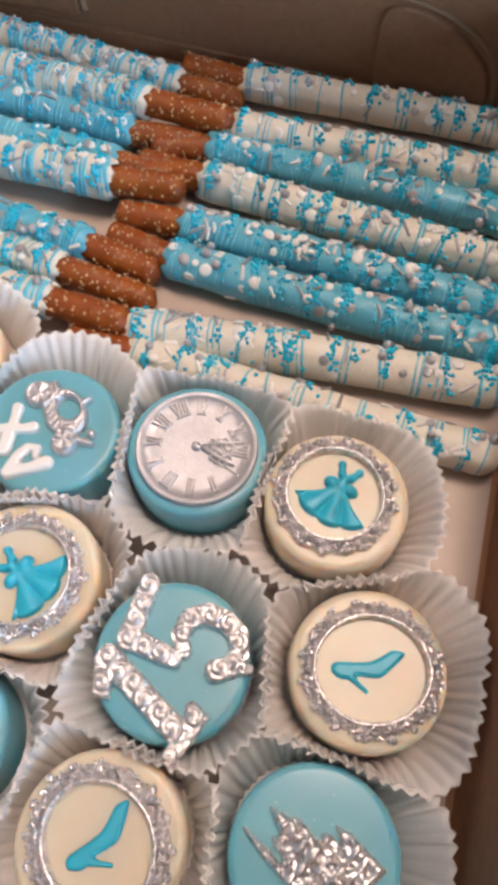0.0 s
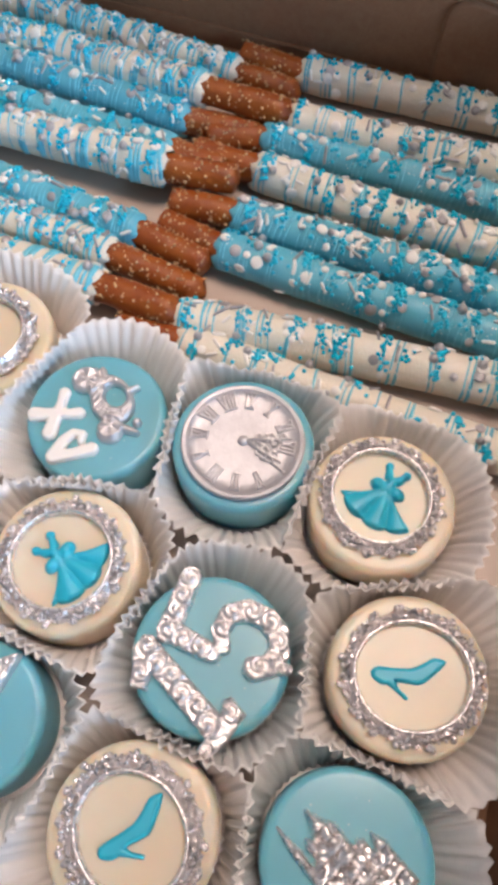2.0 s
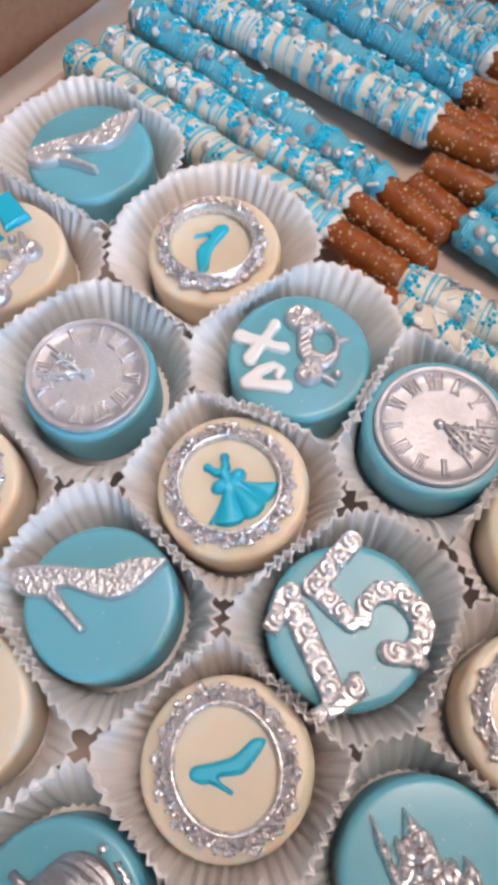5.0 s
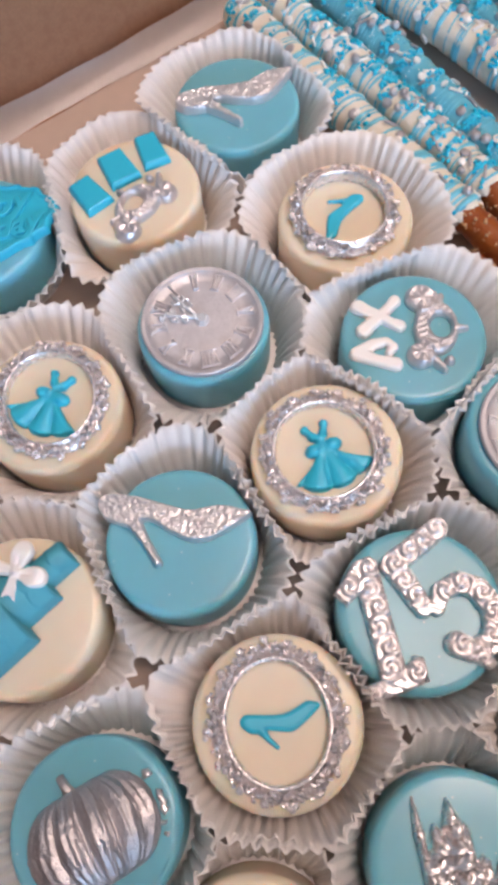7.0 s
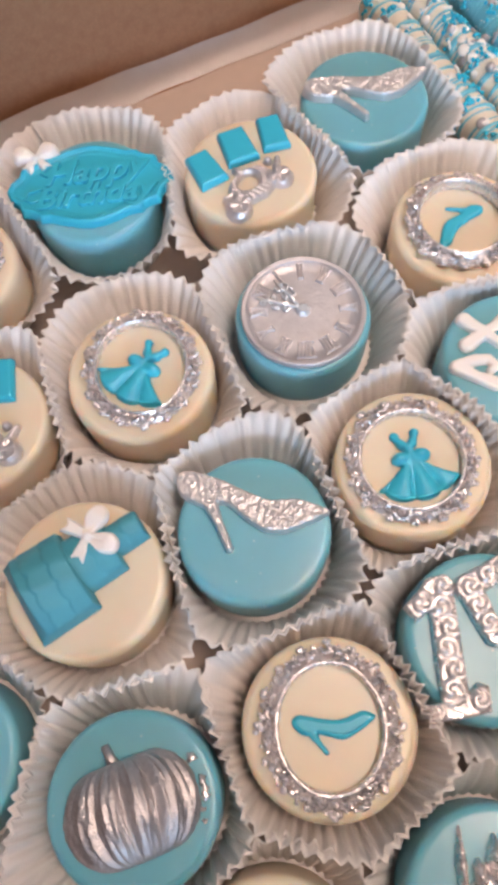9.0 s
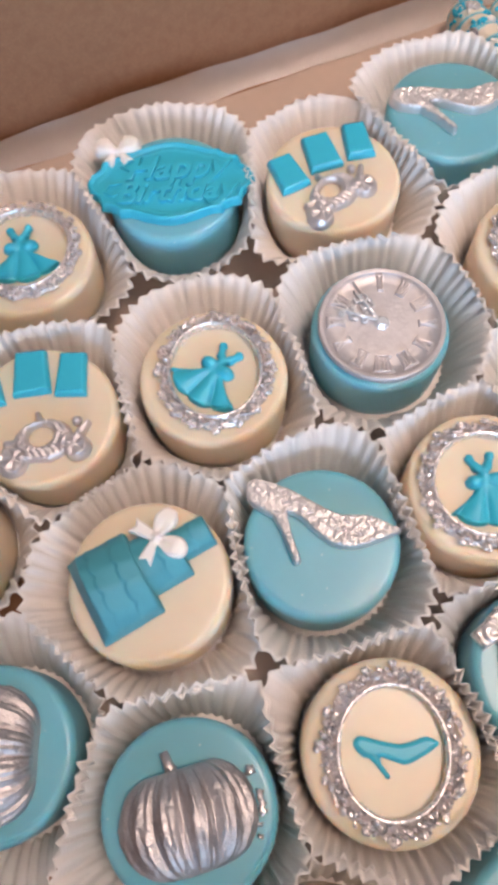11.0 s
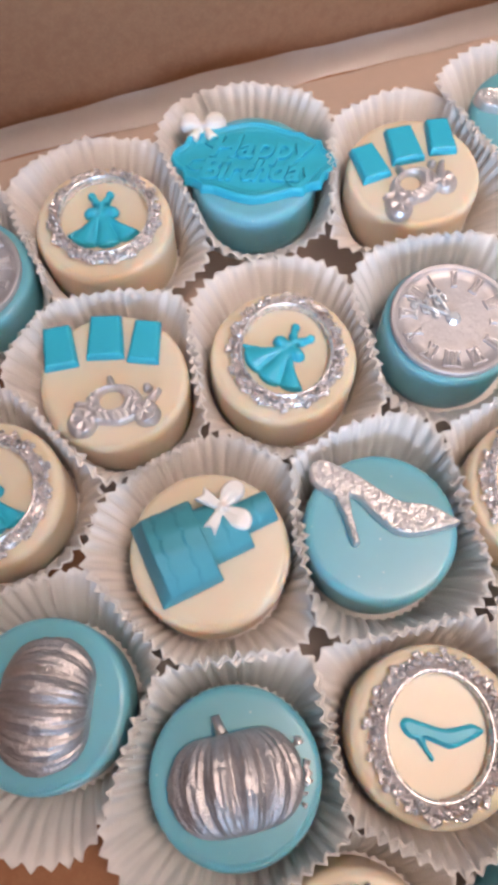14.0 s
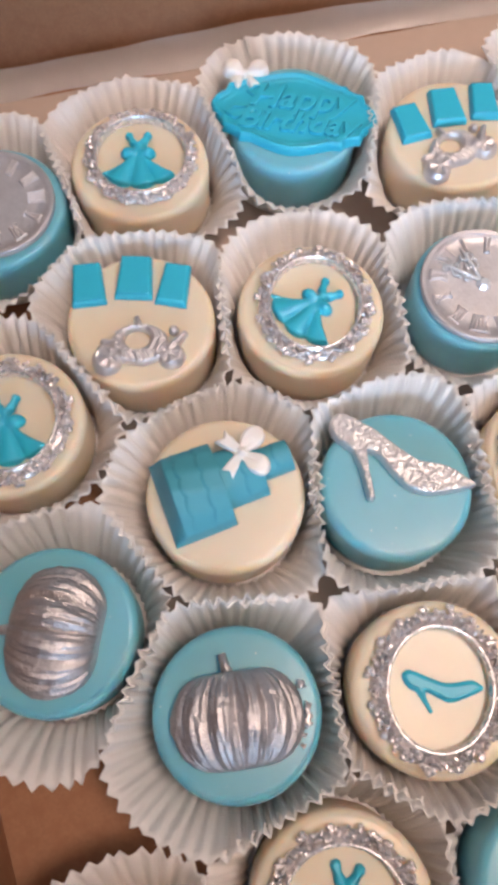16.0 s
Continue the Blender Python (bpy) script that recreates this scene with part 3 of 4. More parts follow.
def make_cup(key, seed):
    """A pleated paper cup whose rim is pressed in by its neighbours, the rods and the walls, its pleats catching in theirs."""
    r = np.random.default_rng(100 + seed)
    x, y = CUPS[key]
    near = [((a - x) / 2, (b - y) / 2, 0.13 if (seed < k) != ((seed + k) % 2 == 0) else -0.10) for k, (o, (a, b)) in enumerate(CUPS.items()) if o != key and math.hypot(a - x, b - y) < 9]
    near += [(RIGHT - 0.1 - x, 0, -0.1), (0, FRONT + 0.1 - y, -0.1), (left_x(y) + 0.4 - x, 0, -0.1)]
    rods = 15.1 if x > -8 else 17.2
    near.append((0, rods - y, 0.0))
    pleats, rows, per = 52, 10, 6
    cols = pleats * per
    long = 2.85 + r.normal(0, 0.06)
    free = 3.85 + r.normal(0, 0.06)
    lobes = r.uniform(0, 6.28, 6)
    uneven = r.normal(0, 1, pleats)
    deep = np.clip(1 + 0.3 * r.normal(0, 1, pleats), 0.4, 1.6)
    wave = (-1.0, -0.45, 0.35, 1.0, 0.35, -0.45)
    rims = []
    for c in range(cols):
        a = 2 * math.pi * c / cols
        u = (math.cos(a), math.sin(a))
        limits = [free + 0.12 * math.sin(2 * a + lobes[0]) + 0.09 * math.sin(3 * a + lobes[1]) + 0.06 * math.sin(5 * a + lobes[2])]
        for px, py, over in near:
            far = math.hypot(px, py)
            dot = (u[0] * px + u[1] * py) / far
            if dot > 0.25:
                limits.append((far + over) / dot)
        rims.append(max(2.72, soft_min(limits, 5.0) + 0.08 + 0.05 * math.sin(4 * a + lobes[4])))
    v = []
    for k in range(rows):
        s = k / (rows - 1)
        for c in range(cols):
            a, rim, q = 2 * math.pi * c / cols, rims[c], c // per
            height = math.sqrt(long ** 2 - min(rim - 2.3, 1.9) ** 2) + 0.07 * math.sin(4 * a + lobes[3]) + 0.05 * math.sin(9 * a + lobes[5])
            tooth = wave[c % per]
            swell = (0.045 + 0.035 * s + 0.022 * s ** 5) * deep[q]
            rad = 2.52 + (rim - 2.52) * (0.6 * s + 0.4 * s ** 2.2) + tooth * swell
            lean = (0.010 * math.sin(7 * a + lobes[4]) + 0.010 * uneven[q]) * s
            z = 0.06 + (height - 0.06) * (1.10 * s - 0.10 * s ** 2) + (0.02 * uneven[q] - 0.04 * tooth) * s ** 6
            v.append((rad * math.cos(a + lean), rad * math.sin(a + lean), z))
    ob = thing("paper_cup", place(x, y), "white pleated paper cup holding a chocolate cookie", "paper cup", "paper cups")
    wall = part("pleated_wall", mesh("pleated_wall", v, grid_faces(rows, cols, True), PAPER), ob)
    wall.modifiers.new("thickness", "SOLIDIFY").thickness = 0.00012
    part("base", mesh("base", *lathe([(0, 0.05), (2.56, 0.05), (2.60, 0.07), (2.56, 0.09), (0, 0.09)], 48), PAPER), ob)
    return ob


for k, key in enumerate(CUPS):
    make_cup(key, k)

BODY_PROFILE = [(0, 0.12), (2.37, 0.12), (2.43, 0.18), (2.45, 0.6), (2.47, 1.9), (2.467, 2.06), (2.45, 2.17), (2.41, 2.26), (2.35, 2.315), (2.27, 2.343), (2.17, TOP), (0, TOP)]
NARROW = {"slipper_a": 0.965, "clock_b": 0.94, "pumpkin_a": 0.975, "pumpkin_b": 0.985, "plaque": 0.97}


def cookie_body(mat):
    prof = BODY_PROFILE[:-1] + [(1.4, TOP), (0.7, TOP + 0.005), (0, TOP + 0.005)]
    return mesh("body", *lathe(prof, 72), mat)


BODY = {"cream": cookie_body(CREAM), "blue": cookie_body(BLUE)}


def cookie(key, colour, what, lean=(0, 0)):
    """A cookie in its cup; decorations are its parts, laid out round its own middle."""
    x, y = CUPS[key]
    ob = thing("chocolate_cookie", place(x, y, 0, 0, *lean), f"{'cream' if colour == 'cream' else 'pale blue'} chocolate cookie with {what}", "cookie", "molded cookies")
    wide = NARROW.get(key, 1.0)
    part("body", BODY[colour], ob, f"{'cream' if colour == 'cream' else 'pale blue'} chocolate body", at=Matrix.Diagonal((wide, wide, 1, 1)))
    return ob


def on_top(x=0, y=0, turn=0, z=TOP, size=1.0):
    return place(x, y, z, turn) @ Matrix.Diagonal((size, size, size, 1))


def make_frame(a, b, seed, tall=0.36, band=1.0):
    """An ornate oval picture frame with a smooth inner lip and a lumpy, scrolled border."""
    r = np.random.default_rng(seed)
    heap = Heap()
    seg = 96
    section = [(0.0, -0.03), (0.0, tall * 0.7), (0.03, tall * 0.93), (0.07, tall), (0.11, tall * 0.93), (0.15, tall * 0.6), (0.26, tall * 0.48), (0.38, tall * 0.32), (0.42, tall * 0.14), (0.43, -0.03)]
    v = []
    for k in range(seg):
        t = 2 * math.pi * k / seg
        wob = 0.03 * math.sin(16 * t + seed)
        for o, z in section:
            o2 = o * band + (wob if o > 0.2 else 0)
            v.append(((a + o2) * math.cos(t), (b + o2) * math.sin(t), z))
    m = len(section)
    heap.add(v, [(k * m + j, k * m + j + 1, ((k + 1) % seg) * m + j + 1, ((k + 1) % seg) * m + j) for k in range(seg) for j in range(m - 1)])
    base = ball(1.0, 5, 8)

    def at(t, o, z):
        return np.array([(a + o * band) * math.cos(t), (b + o * band) * math.sin(t), z])

    for k in range(230):
        t = 2 * math.pi * (k + r.uniform(-0.4, 0.4)) / 230
        o = r.uniform(0.15, 0.48)
        size = r.uniform(0.04, 0.08)
        spin = np.array(Euler(r.uniform(0, 6.28, 3)).to_matrix())
        heap.add((base[0] * size * r.uniform(0.7, 1.3, 3)) @ spin + at(t, o, tall * (0.95 - 1.1 * o) + 0.04), base[1])
    grains = len(heap.f)
    for k in range(16):
        t0 = 2 * math.pi * (k + 0.5 * (seed % 2)) / 16
        big = k % 4 == 0
        for _ in range(6 if big else 4):
            size = r.uniform(0.07, 0.11)
            heap.add(base[0] * size + at(t0 + r.normal(0, 0.03), 0.46 + r.uniform(-0.05, 0.12 if big else 0.06), tall * 0.45), base[1])
        turn = 1 if k % 2 else -1
        q = np.linspace(0, 4.4, 12)
        rad = 0.14 * (1 - q / 6.5)
        c = at(t0 + 0.10 * turn, 0.33, tall * 0.62)
        pts = [c + np.array([s * math.cos(turn * u + t0), s * math.sin(turn * u + t0), 0.03]) for u, s in zip(q, rad)]
        heap.add(*tube(pts, 0.042, 6))
        q = np.linspace(0, 1, 8)
        pts = [at(t0 + 0.09 * turn + 0.2 * u * turn, 0.20 + 0.16 * math.sin(3.1 * u), tall * 0.85) for u in q]
        heap.add(*tube(pts, 0.045, 6))
    me = heap.mesh("ornate_frame", SILVER)
    me.polygons.foreach_set("use_smooth", [not seg * (m - 1) <= k < grains for k in range(len(me.polygons))])
    return me


def shoe_shape(p):
    pts = [(-1.18, 0.0), (-1.1, 0.12), (-0.92, 0.17), (-0.4, 0.06), (0.05, 0.0), (0.38, 0.06), (0.78, 0.2), (1.0, 0.16), (1.17, 0.05),
           (1.05, -0.1), (0.6, -0.38), (0.24, -0.53), (-0.1, -0.46), (-0.42, -0.37), (-0.65, -0.40), (-0.92, -0.36), (-1.14, -0.16)]
    return np.maximum(s_poly(p, smooth_loop(pts)), s_path(p, [(-0.68, -0.22), (-0.48, -0.56), (-0.26, -0.84)], [0.18, 0.085, 0.07]))


SHOE = relief("shoe", shoe_shape, (-1.35, 1.35, -1.1, 0.4), 0.13, TEAL, step=0.03, edge=0.14)


def slipper_shape(p):
    pts = [(-0.1, 0.0), (-0.08, 0.3), (0.25, 0.48), (1.19, 0.40), (2.12, 0.16), (2.79, 0.02), (3.3, 0.12), (3.75, 0.2), (4.3, 0.12), (4.74, 0.0),
           (4.5, -0.26), (3.66, -0.82), (3.2, -0.96), (2.8, -0.95), (2.22, -0.70), (1.57, -0.36), (1.2, -0.42), (0.9, -0.56), (0.45, -0.46), (0.1, -0.3)]
    return np.maximum(s_poly(p, smooth_loop(pts)), s_path(p, [(1.0, -0.3), (1.45, -0.95), (1.93, -1.66)], [0.26, 0.14, 0.12]))


def glitter(p, d):
    """Pebbly grains over the slipper."""
    out = np.zeros(p.shape[:-1])
    r = np.random.default_rng(5)
    for _ in range(1300):
        c, s = (r.uniform(0, 4.7), r.uniform(-1.7, 0.5)), r.uniform(0.035, 0.065)
        box = (np.abs(p - c) < s).all(-1)
        q = 1 - ((p[box] - c) ** 2).sum(-1) / s ** 2
        out[box] = np.maximum(out[box], np.sqrt(np.clip(q, 0, 1)) * s * 0.8)
    return out


SLIPPER = relief("glass_slipper", slipper_shape, (-0.3, 5.0, -1.95, 0.7), 0.36, SILVER_GLITTER, step=0.03, edge=0.07, extra=glitter)


def dress_fan(p):
    """Distance and angle from the gown's waist, and its folds: wide lobes with narrow creases between."""
    q = p - (0.0, 0.34)
    ang = np.arctan2(q[..., 0], -q[..., 1])
    return np.linalg.norm(q, axis=-1), ang, np.abs(np.sin(ang * 5.0 + 0.9 + 0.25 * np.sin(3 * ang))) ** 0.55


def dress_shape(p):
    rad, ang, lobe = dress_fan(p)
    spread = 0.88 - 0.26 * np.clip(1 - rad / 1.3, 0, 1)
    skirt = np.minimum(1.33 + 0.11 * lobe - 0.05 * np.cos(ang * 2) - rad, (spread - np.abs(ang)) * np.maximum(rad, 0.05))
    body = s_poly(p, smooth_loop([(-0.15, 0.15), (-0.14, 0.34), (-0.23, 0.55), (-0.16, 0.66), (0.0, 0.57), (0.16, 0.66), (0.23, 0.55), (0.14, 0.34), (0.15, 0.15)], 4))
    arms = [s_path(p, [(0.14 * k, 0.54), (0.22 * k, 0.69), (0.27 * k, 0.81)], [0.14, 0.10, 0.13]) for k in (1, -1)]
    poufs = [s_disc(p, (0.27 * k, 0.17), 0.26, 0.20) for k in (1, -1)]
    return np.max([skirt, body] + arms + poufs, axis=0)


def dress_folds(p, d):
    rad, ang, lobe = dress_fan(p)
    folds = 0.14 * np.clip((rad - 0.35) / 0.5, 0, 1) * (lobe - 0.75)
    pouf = np.maximum(s_disc(p, (-0.27, 0.17), 0.26, 0.20), s_disc(p, (0.27, 0.17), 0.26, 0.20))
    return folds + 0.10 * np.sqrt(np.clip(pouf / 0.18, 0, 1)) + 0.05 * np.exp(-(p[..., 0] / 0.15) ** 2 - ((p[..., 1] - 0.45) / 0.2) ** 2)


DRESS = relief("dress", dress_shape, (-1.4, 1.4, -1.35, 1.3), 0.17, TEAL, step=0.033, edge=0.10, extra=dress_folds)


def numeral(text):
    """The strokes of a Roman numeral, one unit high, centred."""
    strokes, x = [], 0.0
    for ch in text:
        if ch == "I":
            strokes += [((x, 0), (x, 1))]
            x += 0.26
        elif ch == "V":
            strokes += [((x, 1), (x + 0.2, 0)), ((x + 0.2, 0), (x + 0.4, 1))]
            x += 0.6
        else:
            strokes += [((x, 0), (x + 0.4, 1)), ((x, 1), (x + 0.4, 0))]
            x += 0.6
    mid = (min(s[k][0] for s in strokes for k in (0, 1)) + max(s[k][0] for s in strokes for k in (0, 1))) / 2
    return [((a[0] - mid, a[1]), (b[0] - mid, b[1])) for a, b in strokes]


def numeral_mesh(text):
    """A raised numeral with serifs, standing on the dial with its foot towards the middle."""
    strokes = numeral(text)
    half = max(abs(q[0]) for line in strokes for q in line) + 0.09

    def shape(p):
        lines = [s_line(p, (x0 * 0.46 * (0.8 + 0.3 * y0), 0.55 * y0), (x1 * 0.46 * (0.8 + 0.3 * y1), 0.55 * y1), 0.045) for (x0, y0), (x1, y1) in strokes]
        return np.max(lines + [s_line(p, (-half * w, y), (half * w, y), 0.032) for y, w in ((0.0, 0.37), (0.55, 0.5))], axis=0)

    return relief("numeral", shape, (-half * 0.5 - 0.1, half * 0.5 + 0.1, -0.1, 0.65), 0.13, PEWTER, step=0.016, edge=0.04)


NUMERALS = {text: numeral_mesh(text) for text in ("XII", "I", "II", "III", "IIII", "V", "VI", "VII", "VIII", "IX", "X", "XI")}


def make_clock(parent, turn, gem=False):
    """A silver clock face of chocolate; twelve points along its own x axis."""
    at = on_top(0, 0, turn)
    v, f = lathe([(0, -0.04), (2.06, -0.04), (2.12, 0.04), (2.13, 0.18), (2.10, 0.25), (2.06, 0.275), (2.02, 0.25), (1.99, 0.245), (1.965, 0.25), (1.94, 0.22), (1.91, 0.165), (1.5, 0.17), (1.0, 0.175), (0, 0.18)], 96)
    part("clock_face", mesh("clock_face", v, f, SILVER_FACE), parent, "silver clock face", at=at)
    for k, text in enumerate(NUMERALS):
        a = -2 * math.pi * k / 12
        part("numeral", NUMERALS[text], parent, at=at @ place(1.24 * math.cos(a), 1.24 * math.sin(a), 0.165, math.degrees(a) - 90))
    hub = Heap()
    if gem:
        hub.add(*lathe([(0, 0.15), (0.26, 0.15), (0.26, 0.24), (0.16, 0.36), (0, 0.36)], 8))
    else:
        b = ball(0.19, 8, 14)
        hub.add(b[0] * (1, 1, 0.7) + (0, 0, 0.2), b[1])
    part("hub", hub.mesh("hub", GEM if gem else SILVER_MATT, not gem), parent, "clear gem" if gem else "", at=at)
    r = np.random.default_rng(3)
    for name, reach, swing in (("minute_hand", 1.66, 0.20), ("hour_hand", 1.40, -0.42)):
        heap = Heap()
        heap.add(*tube([(0.15, 0, 0.27), (reach * 0.5, reach * swing * 0.5, 0.30), (reach * 0.8, reach * swing * 0.8, 0.28), (reach, reach * swing, 0.24)], [0.07, 0.07, 0.05, 0.025], 6))
        for n in range(5):
            u, side, rad = 0.32 + 0.12 * n, (-1 if n % 2 else 1), r.uniform(0.09, 0.13)
            q = np.linspace(0, 5.2, 12)
            pts = [(reach * u + rad * math.cos(w), reach * swing * u + side * 0.11 + rad * math.sin(w), 0.28 + r.normal(0, 0.008)) for w in q]
            heap.add(*tube(pts, 0.04, 6))
        for _ in range(12):
            u = r.uniform(0.3, 0.85)
            b = ball(r.uniform(0.04, 0.085), 4, 6)
            heap.add(b[0] + (reach * u, reach * swing * u + r.normal(0, 0.11), 0.27), b[1])
        part(name, heap.mesh(name, GEM if gem else PEWTER), parent, at=at)


def swirl(centres, turns=9.0):
    """Sharp raised scrolls round a few middles, with slanting leaf veins between."""
    def extra(p, d):
        out = 0.03 * np.abs(np.sin(p[..., 0] * 5.5 + p[..., 1] * 7.5 + 1.5 * np.sin(p[..., 1] * 3))) - 0.02
        for k, (x, y, s) in enumerate(centres):
            q = p - (x, y)
            rad, ang = np.linalg.norm(q, axis=-1), np.arctan2(q[..., 1], q[..., 0])
            mask = np.clip((s * 1.15 - rad) / (0.25 * s), 0, 1)
            ridge = 0.13 * np.abs(np.cos((ang * (1 if k % 2 else -1) + turns * rad / s) / 2)) - 0.05 + 0.05 * np.exp(-(rad / 0.08) ** 2)
            out = out * (1 - mask) + ridge * mask
        return out
    return extra


def one_shape(p):
    stem = s_poly(p, [(-1.72, -1.7), (-1.70, 0.78), (-2.12, 0.52), (-2.42, 0.98), (-1.95, 1.4), (-1.62, 1.78), (-1.1, 1.86), (-0.90, 1.66), (-0.92, -1.6)])
    foot = s_poly(p, [(-2.12, -2.22), (-2.14, -1.72), (-1.5, -1.6), (-0.95, -1.48), (-0.62, -1.22), (-0.34, -1.3), (-0.36, -2.02), (-1.2, -2.16)])
    return np.maximum(stem, foot)


def five_shape(p):
    top = s_path(p, [(-0.5, 1.42), (0.3, 1.8), (1.12, 2.18)], [0.38, 0.36, 0.37])
    stem = s_path(p, [(-0.45, 1.45), (-0.2, 0.7), (0.05, 0.0)], [0.38, 0.35, 0.3])
    bowl = s_path(p, [(0.42, -0.1), (0.7, 0.35), (1.25, 0.5), (1.75, 0.2), (2.0, -0.4), (1.95, -0.95), (1.55, -1.4), (1.05, -1.45), (0.7, -1.2)],
                  [0.24, 0.3, 0.34, 0.36, 0.37, 0.36, 0.34, 0.35, 0.38])
    tail = s_path(p, [(1.1, -1.5), (1.4, -1.9)], [0.26, 0.2])
    return np.max([top, stem, bowl, tail], axis=0)


def letter_x(p):
    return np.maximum(s_path(p, [(-0.62, 0.62), (-0.34, 0.36), (0.0, 0.0), (0.3, -0.36), (0.58, -0.66)], [0.25, 0.21, 0.24, 0.27, 0.31]),
                      s_path(p, [(0.46, 0.70), (0.28, 0.34), (0.0, 0.0), (-0.22, -0.45), (-0.45, -0.78)], [0.25, 0.21, 0.24, 0.27, 0.31]))


def letter_v(p):
    return np.maximum(s_path(p, [(0.05, -0.66), (-0.3, -0.05), (-0.38, 0.42), (-0.14, 0.68), (0.08, 0.5)], [0.29, 0.23, 0.19, 0.18, 0.16]), s_path(p, [(0.05, -0.66), (0.36, 0.0), (0.56, 0.68)], [0.29, 0.23, 0.28]))


def carriage_shape(p):
    body = np.minimum(np.maximum(s_disc(p, (0.0, 0.14), 0.80, 0.62), s_path(p, [(-0.5, -0.2), (0.5, -0.22)], 0.2)), -s_disc(p, (-0.03, 0.22), 0.19, 0.14))
    wheels = np.maximum(s_disc(p, (-0.86, -0.34), 0.45), s_disc(p, (0.84, -0.30), 0.40))
    crown = np.maximum(s_path(p, [(-0.02, 0.66), (-0.03, 0.82)], [0.10, 0.06]), s_disc(p, (-0.03, 0.86), 0.10))
    lamps = np.max([s_path(p, [(0.86, 0.05), (0.98, 0.3), (1.0, 0.5)], [0.12, 0.09, 0.11]), s_path(p, [(0.98, 0.25), (1.22, 0.28)], [0.08, 0.11]), s_path(p, [(-0.78, 0.05), (-0.92, 0.2)], [0.13, 0.12])], axis=0)
    return np.max([body, wheels, crown, lamps], axis=0)


def carriage_shape(p):
    body = np.minimum(s_disc(p, (0.0, 0.1), 0.86, 0.62), -s_disc(p, (-0.05, 0.22), 0.36, 0.30))
    wheels = np.maximum(s_disc(p, (-0.95, -0.38), 0.44), s_disc(p, (0.92, -0.36), 0.40))
    frame_line = s_path(p, [(-1.1, 0.0), (-0.5, -0.35), (0.1, -0.46), (0.7, -0.3), (1.1, 0.1), (1.32, 0.32)], [0.12, 0.13, 0.13, 0.13, 0.14, 0.1])
    crown = s_path(p, [(-0.02, 0.7), (-0.04, 0.92)], [0.13, 0.09])
    curl = np.maximum(s_disc(p, (1.02, 0.46), 0.15), s_path(p, [(-0.75, 0.15), (-1.02, 0.2)], 0.12))
    return np.max([body, wheels, frame_line, crown, curl], axis=0)


def carriage_detail(p, d):
    """A raised rim round the coach's window, fine hatching on its side, petals on the wheels."""
    q = (p - (-0.03, 0.22)) / (1.0, 0.78)
    rad = np.linalg.norm(q, axis=-1)
    coach = s_disc(p, (0.0, 0.14), 0.80, 0.62) > 0
    hatch = np.sin(p[..., 0] * 34 + 3 * np.sin(p[..., 1] * 9)) * np.sin(p[..., 1] * 38)
    out = coach * (0.08 * np.exp(-((rad - 0.28) / 0.05) ** 2) + 0.035 * hatch * (rad > 0.38) + 0.05 * np.clip(1 - rad / 0.9, 0, 1))
    for c, big in (((-0.86, -0.34), 0.45), ((0.84, -0.30), 0.40)):
        q = p - c
        rad, ang = np.linalg.norm(q, axis=-1) / big, np.arctan2(q[..., 1], q[..., 0])
        out = np.where(rad < 1, 0.08 * np.abs(np.cos(ang * 2.5)) * np.sin(np.clip(rad, 0, 1) * np.pi) + 0.06 * np.exp(-((rad - 0.85) / 0.1) ** 2) + 0.06 * np.exp(-(rad / 0.18) ** 2), out)
    return out


CARRIAGE = relief("carriage", carriage_shape, (-1.6, 1.6, -1.0, 1.2), 0.24, SILVER_MATT, step=0.03, edge=0.12, extra=carriage_detail)


def name_bar(width, height):
    return relief("bar", lambda p: s_poly(p, smooth_loop([(-width, -height), (width, -height), (width * 0.82, height), (-width * 0.82, height)], 1)), (-width - 0.2, width + 0.2, -height - 0.2, height + 0.2), 0.30, TEAL, step=0.045, edge=0.13)


def bow_shape(p):
    loops = [s_poly(p, smooth_loop([(0.0, -0.05), (0.03 * k, 0.40), (0.26 * k, 0.84), (0.66 * k, 0.92), (0.90 * k, 0.62), (0.66 * k, 0.14)], 5)) for k in (1, -1)]
    tails = [s_poly(p, [(0.0, 0.1), (0.3 * k, 0.04), (0.92 * k, -0.42), (0.62 * k, -0.5), (0.54 * k, -0.84), (0.0, -0.2)]) for k in (1, -1)]
    return np.max(loops + tails + [s_disc(p, (0, 0.04), 0.2, 0.2)], axis=0)


def bow_puff(p, d):
    x, y = np.abs(p[..., 0]), p[..., 1]
    along, across = x * 0.66 + y * 0.75, x * 0.75 - y * 0.66
    crease = -0.05 * np.exp(-(across / 0.05) ** 2) * np.clip(1 - np.abs(along - 0.35) / 0.3, 0, 1)
    return 0.07 * np.exp(-((along - 0.75) / 0.3) ** 2) + crease + 0.12 * s_disc(p, (0, 0.04), 0.2, 0.2).clip(0) / 0.2


BOW = relief("bow", bow_shape, (-1.15, 1.15, -1.0, 1.15), 0.17, WHITE, step=0.035, edge=0.08, extra=bow_puff)


def small_bow_shape(p):
    loops = [s_path(p, [(0.1 * k, 0.12), (0.46 * k, 0.34)], [0.2, 0.42]) for k in (1, -1)]
    tails = [s_poly(p, [(0.02 * k, 0.05), (0.3 * k, 0.0), (0.62 * k, -0.36), (0.4 * k, -0.36), (0.24 * k, -0.56), (0.04 * k, -0.2)]) for k in (1, -1)]
    return np.max(loops + tails, axis=0)


